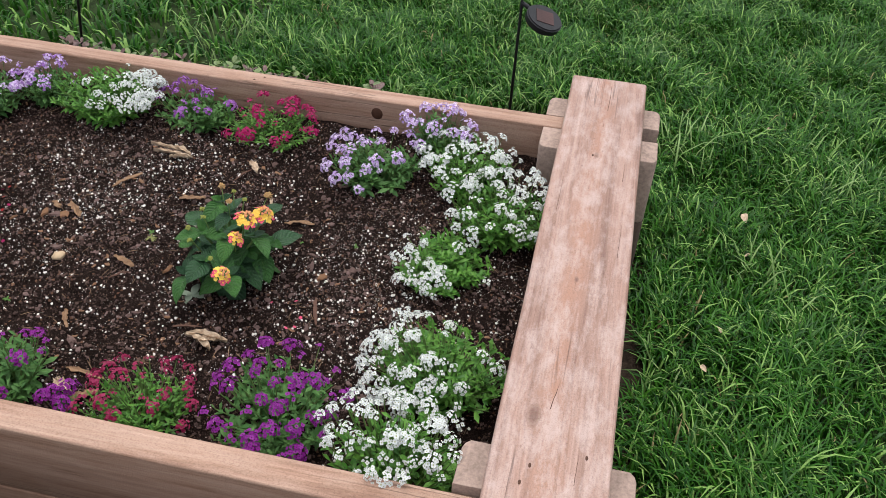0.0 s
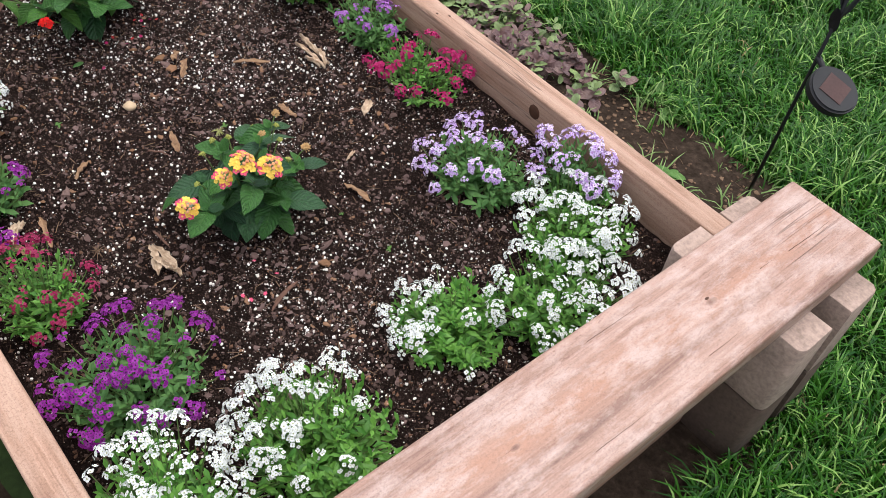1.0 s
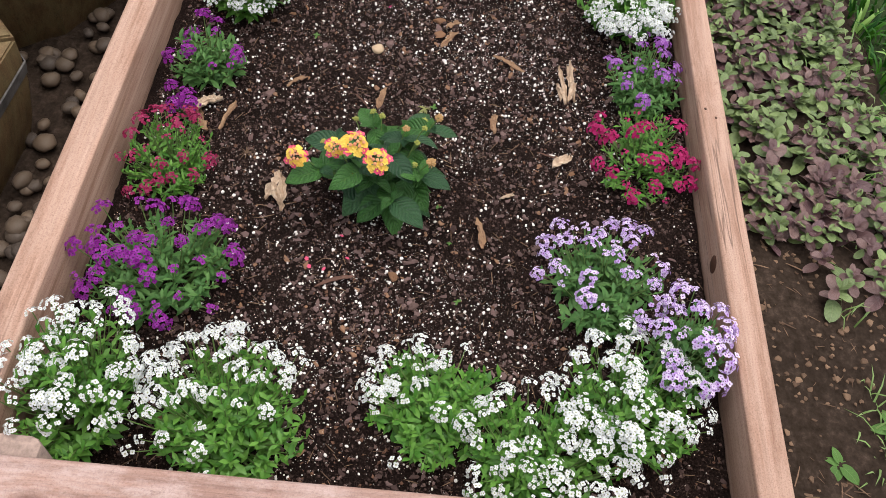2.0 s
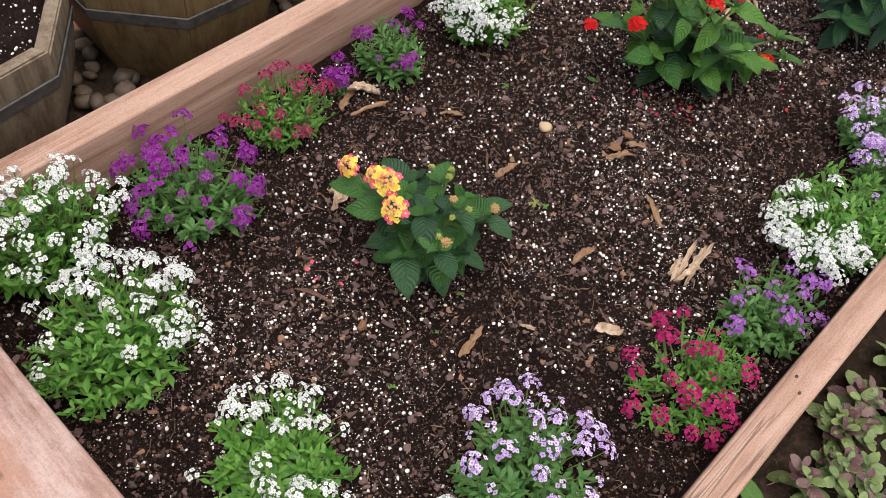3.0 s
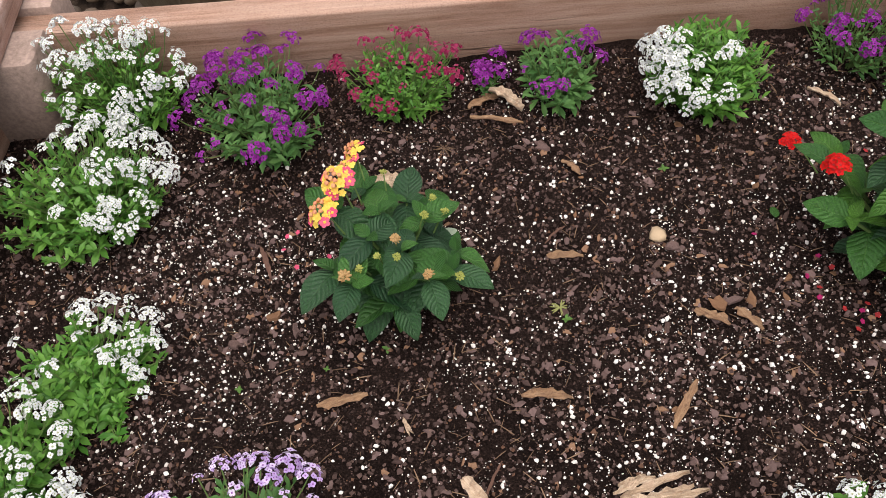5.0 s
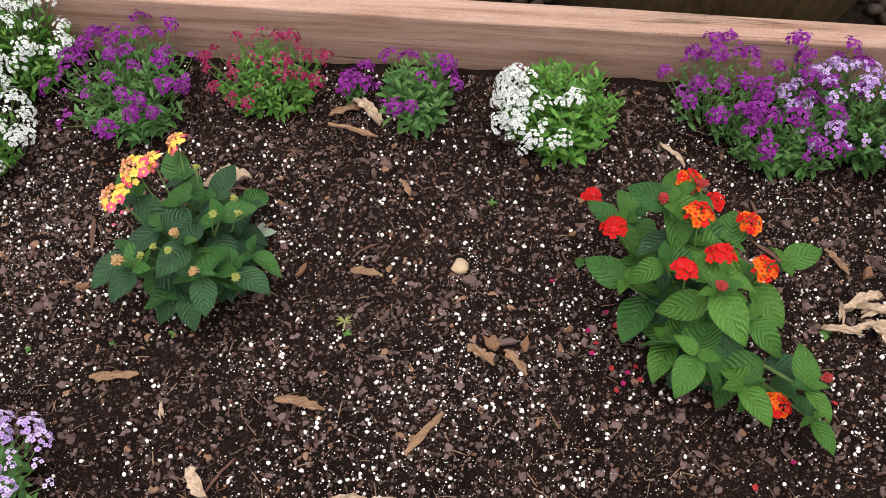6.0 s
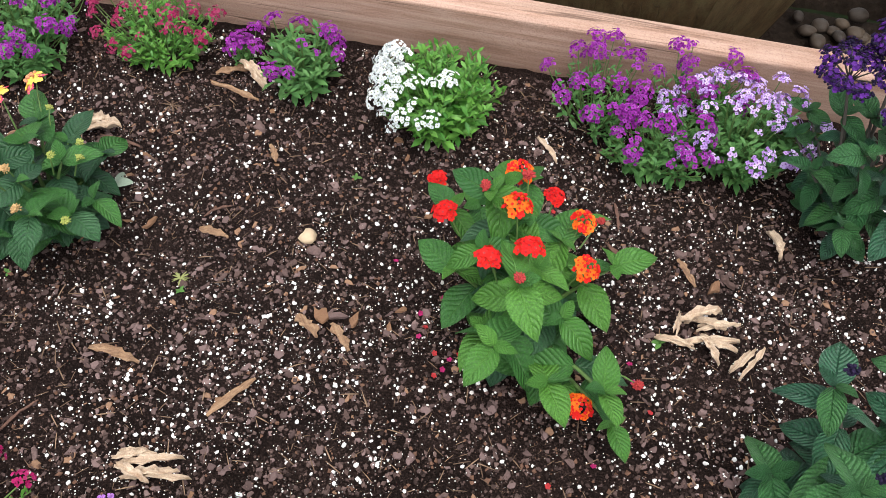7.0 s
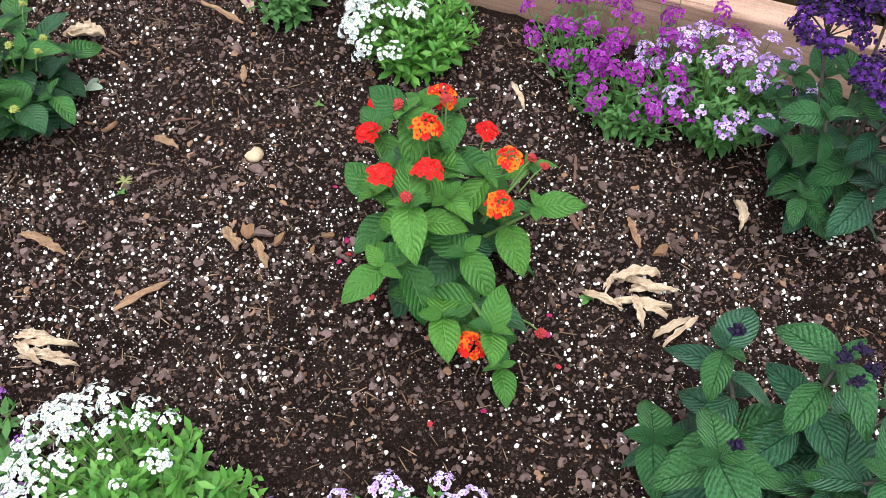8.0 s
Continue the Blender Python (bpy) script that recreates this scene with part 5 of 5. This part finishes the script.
# ---- planting strip outside the near board ----
BUGLE = [leaf_mesh("leaf", AJUGA, 0.29, k, 0.25, 0.25, 0.015, 0.01, 4, 12, 6, 0.55) for k in range(2)], [leaf_mesh("leaf", AJUGA_DARK, 0.3, k + 3, 0.25, 0.2, 0.015, 0.01, 4, 12, 6, 0.55) for k in range(2)]


r = random.Random(12)
count = 0
while count < 300:
    x, y = r.uniform(0.38, 1.4), r.uniform(-0.44, -0.065)
    want = min(1, max(0, (x - 0.45 - 0.6 * max(0, y + 0.3)) / 0.14)) * min(1, max(0.0, (-0.06 - y) / 0.05))
    if r.random() > want * (1.0 if x < 1.25 else 0.6):
        continue
    kind = 1 if noise.noise((x * 5, y * 5, 8)) + 0.6 * (-0.22 - y) + r.uniform(-0.5, 0.5) > 0.1 else 0
    names = ("low bugle plant with grey-green rounded leaves", "low bugle plant with bronze purple rounded leaves")
    ob = thing("bugle_plant", (x, y, GROUND + 0.006 + 0.01 * r.random()), names[kind], "ground cover", "bugle ground cover plants")
    ob.rotation_euler = (r.uniform(-0.25, 0.25), r.uniform(-0.25, 0.25), r.uniform(0, 6.28))
    big = r.uniform(0.026, 0.039)
    for k in range(8):
        kin = kind if r.random() < 0.8 else 1 - kind
        m = turn(0, 0, 0.002 + 0.0045 * k, k * 2.4 + r.uniform(-0.3, 0.3), 0.08 + 0.11 * k + r.uniform(-0.3, 0.3), r.uniform(-0.5, 0.5), big * (1.1 - 0.075 * k) * r.uniform(0.8, 1.15))
        child("leaf", r.choice(BUGLE[kin]), ob, m)
    count += 1
for k, (x, y, n, s) in enumerate(((0.245, -0.10, 6, 0.04), (0.335, -0.075, 5, 0.05), (0.30, -0.13, 5, 0.035), (0.43, -0.505, 9, 0.05), (0.38, -0.47, 8, 0.045), (0.27, -0.33, 6, 0.03), (0.21, -0.24, 6, 0.03), (0.60, -0.09, 5, 0.05), (0.53, -0.1, 5, 0.035))):
    seedling(x, y, GROUND + 0.003, n, s, k + 60, "small green weed rooted in the bare soil", WEED, 0.45, "weed")
stone_mesh = raw_mesh("pebble", np.array(lump_template(9, 0.6, 2)[0]) * 0.011, lump_template(9, 0.6, 2)[1], [STONE])
ob = new("pebble", stone_mesh)
ob.location = (0.435, -0.14, GROUND + 0.008)
tagged(ob, "brown pebble on the bare soil", "pebble")
litter = Heap()
litter.put(*flakes[0], [turn(r.uniform(0.0, 0.6), r.uniform(-0.48, -0.06), GROUND + 0.004, r.uniform(0, 6.28), r.uniform(-0.3, 0.3), 0, 0.003 + 0.005 * r.random() ** 2) for _ in range(700)])
litter.put(*sliver, [turn(r.uniform(-0.05, 0.7), r.uniform(-0.5, -0.06), GROUND + 0.006, r.uniform(0, 6.28), r.uniform(-0.2, 0.2), 0, 0.003 + 0.014 * r.random() ** 3) for _ in range(320)])
tagged(new("soil_litter", litter.mesh("soil_litter", FIBRE, soft=False)), "bits of dry litter on the bare soil", "litter", kind="stuff")
for k, (x, y, s) in enumerate(((-0.388, -0.149, 0.02), (-0.45, -0.498, 0.012), (-0.335, 0.214, 0.014), (-0.40, -0.02, 0.014), (-0.30, 0.30, 0.012))):
    ob = new("dry_leaf", leaf_mesh("dry_leaf", HUSK, 0.3, k + 80, 0.4, 0.4, 0.05, 0, 7, 8, 4))
    ob.matrix_world = turn(x, y, 0.0, k * 1.7, 0.3, 0.4, s * 1.3)
    tagged(ob, "small dry brown leaf caught in the grass", "dry leaf", "dry leaves in the lawn")


root = bmesh.new()
tube(root, [(0.59, -0.075, -0.022), (0.602, -0.095, -0.016), (0.63, -0.125, -0.014), (0.67, -0.167, -0.018)], 0.0022, 0.0014, 6)
smooth(tagged(new("root", to_mesh("root", root, FIBRE)), "thin pale root lying across the bare soil", "root").data)
for k, (x, y) in enumerate(((1.6, -0.12), (1.66, -0.17), (1.52, -0.1))):
    seedling(x, y, GROUND + 0.004, 7, 0.065, k + 90, "leafy green weed beside the ground cover", WEED, 0.3, "weed")


# ---- solar garden stakes ----
def solar_stake(x, y, lean, seed, wings=True):
    ob = thing("solar_stake", (x, y, GROUND - 0.01), "black garden stake with a round solar panel", "garden stake", "garden stakes by the bed")
    top = Vector((lean[0], lean[1], 0.52))
    bm = bmesh.new()
    tube(bm, [(0, 0, 0), top * 0.5, top], 0.0035, 0.003, 8)
    smooth(part("pole", bm, BLACK, ob).data)
    at = top * 0.61
    bm = bmesh.new()
    bmesh.ops.create_cone(bm, cap_ends=True, segments=36, radius1=0.04, radius2=0.042, depth=0.019)
    bmesh.ops.bevel(bm, geom=[e for e in bm.edges if len({round(v.co.z, 4) for v in e.verts}) == 1], offset=0.0035, segments=3, affect="EDGES")
    disc = child("solar_disc", smooth_by_angle(to_mesh("solar_disc", bm, BLACK)), ob)
    disc.matrix_basis = facing(at.x - 0.052, at.y + 0.022, at.z - 0.012, (-0.36, 0.14, 0.92), 0.6)
    bm = bmesh.new()
    box(bm, -0.02, 0.02, -0.02, 0.02, 0.0085, 0.0106)
    part("solar_cell", bm, PANEL, disc, "dark square photovoltaic cell")
    bm = bmesh.new()
    tube(bm, [at + Vector((0, 0, 0.012)), at + Vector((-0.012, 0.004, 0.008)), at + Vector((-0.03, 0.012, -0.004))], 0.005, 0.005, 8)
    smooth(part("bracket", bm, BLACK, ob).data)
    leaf_black = leaf_mesh("ornament_leaf", BLACK, 0.16, seed, 0.2, 0.1, 0.0, 0, 7, 10, 4)
    for k in range(6):
        child("ornament_leaf", leaf_black, ob, turn(*(top * (0.72 + 0.04 * k)), k * 2.2, 1.35 - 0.05 * k, 0, 0.055))
    if wings:
        film = leaf_mesh("wing", PINKFILM, 0.22, seed + 1, 0.1, 0.1, 0.0, 0, 5, 12, 4)
        for k, yaw in enumerate((2.0, -0.9)):
            m = turn(top.x, top.y, top.z * 0.93, yaw, 0.5, 0.3, 0.11)
            wing = child("wing", film, ob, m, "translucent pink film wing")
            bm = bmesh.new()
            rim = [v.co.copy() for i, v in enumerate(film.vertices) if i % 5 in (0, 4)]
            tube(bm, rim[0::2], 0.012, 0.012, 5)
            tube(bm, rim[1::2], 0.012, 0.012, 5)
            part("wing_wire", bm, WIRE, wing, "pale wire edge")
    return ob


solar_stake(0.148, -0.415, (-0.01, 0.02), 3)
solar_stake(1.30, -0.46, (-0.10, 0.02), 5, False)

# ---- barrels, pebbles and paving behind the far board ----


def barrel(x, y, sides, r_top, r_low, high, spin, label, hoops, seed, broken=None, wood=STAVE):
    """A tapered tub of flat staves with thickness, bound by hoops and filled with soil."""
    rr = random.Random(seed)
    ob = thing("barrel_planter", (x, y, GROUND), label, "planter", "barrel planters behind the bed")
    thick = 0.026
    for k in range(sides):
        a0, a1 = spin + 2 * math.pi * (k + 0.002) / sides, spin + 2 * math.pi * (k + 0.998) / sides
        bm = bmesh.new()
        drop = rr.uniform(-0.006, 0.004) - (0.012 if broken == k else 0)
        rows = []
        for f in (0, 0.3, 0.6, 0.85, 1.0):
            rad = r_low + (r_top - r_low) * f + 0.012 * math.sin(math.pi * f)
            z = f * high + (drop if f == 1 else 0)
            rows.append([bm.verts.new((math.cos(a) * q, math.sin(a) * q, z)) for q, a in ((rad, a0), (rad, a1), (rad - thick, a1), (rad - thick, a0))])
        for lo, hi in zip(rows, rows[1:]):
            for i in range(4):
                bm.faces.new((lo[i], lo[(i + 1) % 4], hi[(i + 1) % 4], hi[i]))
        bm.faces.new(list(reversed(rows[0])))
        bm.faces.new(rows[-1])
        top = [e for e in bm.edges if all(v in rows[-1] for v in e.verts)]
        bmesh.ops.bevel(bm, geom=top, offset=0.003, segments=2, affect="EDGES")
        mesh = to_mesh("stave", bm, wood)
        stave = child("stave", smooth_by_angle(mesh), ob)
        m = Matrix.Rotation(radians(90), 4, "Y")
        mesh.transform(m.inverted())
        stave.matrix_basis = m
    for z in hoops:
        f = z / high
        rad = r_low + (r_top - r_low) * f + 0.012 * math.sin(math.pi * f)
        bm = bmesh.new()
        rings = []
        for dz, dr in ((-0.0125, 0.0005), (-0.011, 0.003), (0.011, 0.003), (0.0125, 0.0005)):
            ring = []
            for k in range(sides * 3):
                a = spin + 2 * math.pi * k / (sides * 3)
                t = (k % 3) / 3
                flat = rad * math.cos(math.pi / sides) / math.cos((t - 0.5) * 2 * math.pi / sides)
                q = flat + dr + dz * (r_top - r_low) / high
                ring.append(bm.verts.new((math.cos(a) * q, math.sin(a) * q, z + dz)))
            rings.append(ring)
        n = sides * 3
        for lo, hi in zip(rings, rings[1:]):
            for i in range(n):
                bm.faces.new((lo[i], lo[(i + 1) % n], hi[(i + 1) % n], hi[i]))
        part("hoop", bm, IRON, ob, "dull grey metal hoop")
    bm = bmesh.new()
    rim = (r_top - thick) * 0.99
    level = high - 0.028
    rows = [[bm.verts.new((math.cos(a) * q, math.sin(a) * q, level + 0.006 * noise.noise((math.cos(a) * q * 30, math.sin(a) * q * 30, seed)))) for a in (2 * math.pi * k / 24 for k in range(24))] for q in (rim, rim * 0.7, rim * 0.4, rim * 0.12)]
    for lo, hi in zip(rows, rows[1:]):
        for i in range(24):
            bm.faces.new((lo[i], lo[(i + 1) % 24], hi[(i + 1) % 24], hi[i]))
    bm.faces.new(rows[-1])
    smooth(part("soil_fill", bm, SOIL, ob, "dark soil with perlite inside the tub").data)
    grains = Heap()
    poses = []
    for k in range(460):
        a, q = rr.uniform(0, 6.28), rim * math.sqrt(rr.random()) * 0.97
        poses.append(turn(math.cos(a) * q, math.sin(a) * q, level + 0.003, rr.uniform(0, 6), rr.uniform(0, 3), 0, 0.0006 + 0.002 * rr.random() ** 3))
    grains.put(*lumps[0], poses)
    child("perlite_grains", grains.mesh("perlite_grains", PERLITE, soft=False), ob)
    return ob


TUB = "old brown barrel tub with grey hoops, filled with soil"
barrel(0.195, 1.197, 8, 0.205, 0.165, 0.215, radians(-61), "old grey-weathered barrel tub with a dull hoop, filled with soil", (0.158,), 1, 1, STAVE_GREY)
barrel(0.60, 1.192, 8, 0.205, 0.165, 0.215, radians(-70), TUB, (0.158,), 2)
barrel(1.09, 1.25, 12, 0.36, 0.25, 0.46, radians(-12), "wide dark wooden barrel tub with broad staves", (0.40,), 3)
barrel(1.81, 1.27, 12, 0.34, 0.25, 0.46, radians(-20), "wide dark wooden barrel tub with broad staves", (0.40,), 4)
tub_plant = leafy_plant("pepper_seedling", (0.15, 1.16), ((0.13, 1.14, 0.25, 0.6), (0.18, 1.18, 0.24, 0.6)), "young green plant growing in the barrel", "plant", LANTANA_LEAVES, LANTANA_YOUNG, 0.06, 71, 2)
tub_plant.location.z = 0.145
for x, y, k in ((0.55, 1.10, 1), (0.58, 1.12, 2), (0.24, 1.12, 3)):
    ob = new("fallen_flower", raw_mesh("fallen_flower", *FIVE, [CRIMSON if k > 1 else ROSE], soft=False))
    ob.matrix_world = facing(x, y, GROUND + 0.196, (0.8, -0.5, 1), k, 0.0065)
    tagged(ob, "fallen red petals on the barrel soil", "fallen flower", "fallen flowers on the soil")

pebbles = thing("pebble_bed", (0.7, 1.1, GROUND), "smooth brown and grey river pebbles between the barrels", "pebbles", kind="structure")
shapes = [smooth(raw_mesh("pebble", lump_template(k + 30, 0.62, 2, 0.9, 0.14)[0], lump_template(k + 30, 0.62, 2, 0.9, 0.14)[1], [STONE])) for k in range(4)]
r = random.Random(19)
count = 0
while count < 380:
    x, y = r.uniform(-0.1, 2.1), r.uniform(0.88, 1.25)
    if any(math.hypot(x - cx, y - cy) < q for cx, cy, q in ((0.195, 1.197, 0.17), (0.6, 1.192, 0.17), (1.09, 1.245, 0.26), (1.81, 1.27, 0.26))):
        continue
    s = r.uniform(0.012, 0.02)
    child("pebble", r.choice(shapes), pebbles, turn(x - 0.7, y - 1.1, 0.008 + s * 0.35 + 0.012 * r.random(), r.uniform(0, 6.28), r.uniform(-0.3, 0.3), 0, s, s * r.uniform(0.7, 1.0), s))
    count += 1

paving = thing("pavement", (0.5, 2.0, GROUND), "terracotta brick paving beyond the barrels", "paving", kind="structure")
bm = bmesh.new()
box(bm, -0.097, 0.097, -0.047, 0.047, -0.02, 0.03)
bmesh.ops.bevel(bm, geom=list(bm.edges), offset=0.004, segments=1, affect="EDGES")
brick = to_mesh("brick", bm, PAVER)
r = random.Random(2)
for j in range(12):
    for i in range(20):
        x = -1.6 + i * 0.2 + (0.1 if j % 2 else 0)
        y = 1.312 + j * 0.1
        if x > 1.2:
            continue
        child("brick", brick, paving, pose(x - 0.5, y - 2.0, -0.031 + r.uniform(-0.002, 0.002), r.uniform(-0.5, 0.5), r.uniform(-0.5, 0.5), r.uniform(-0.6, 0.6)))
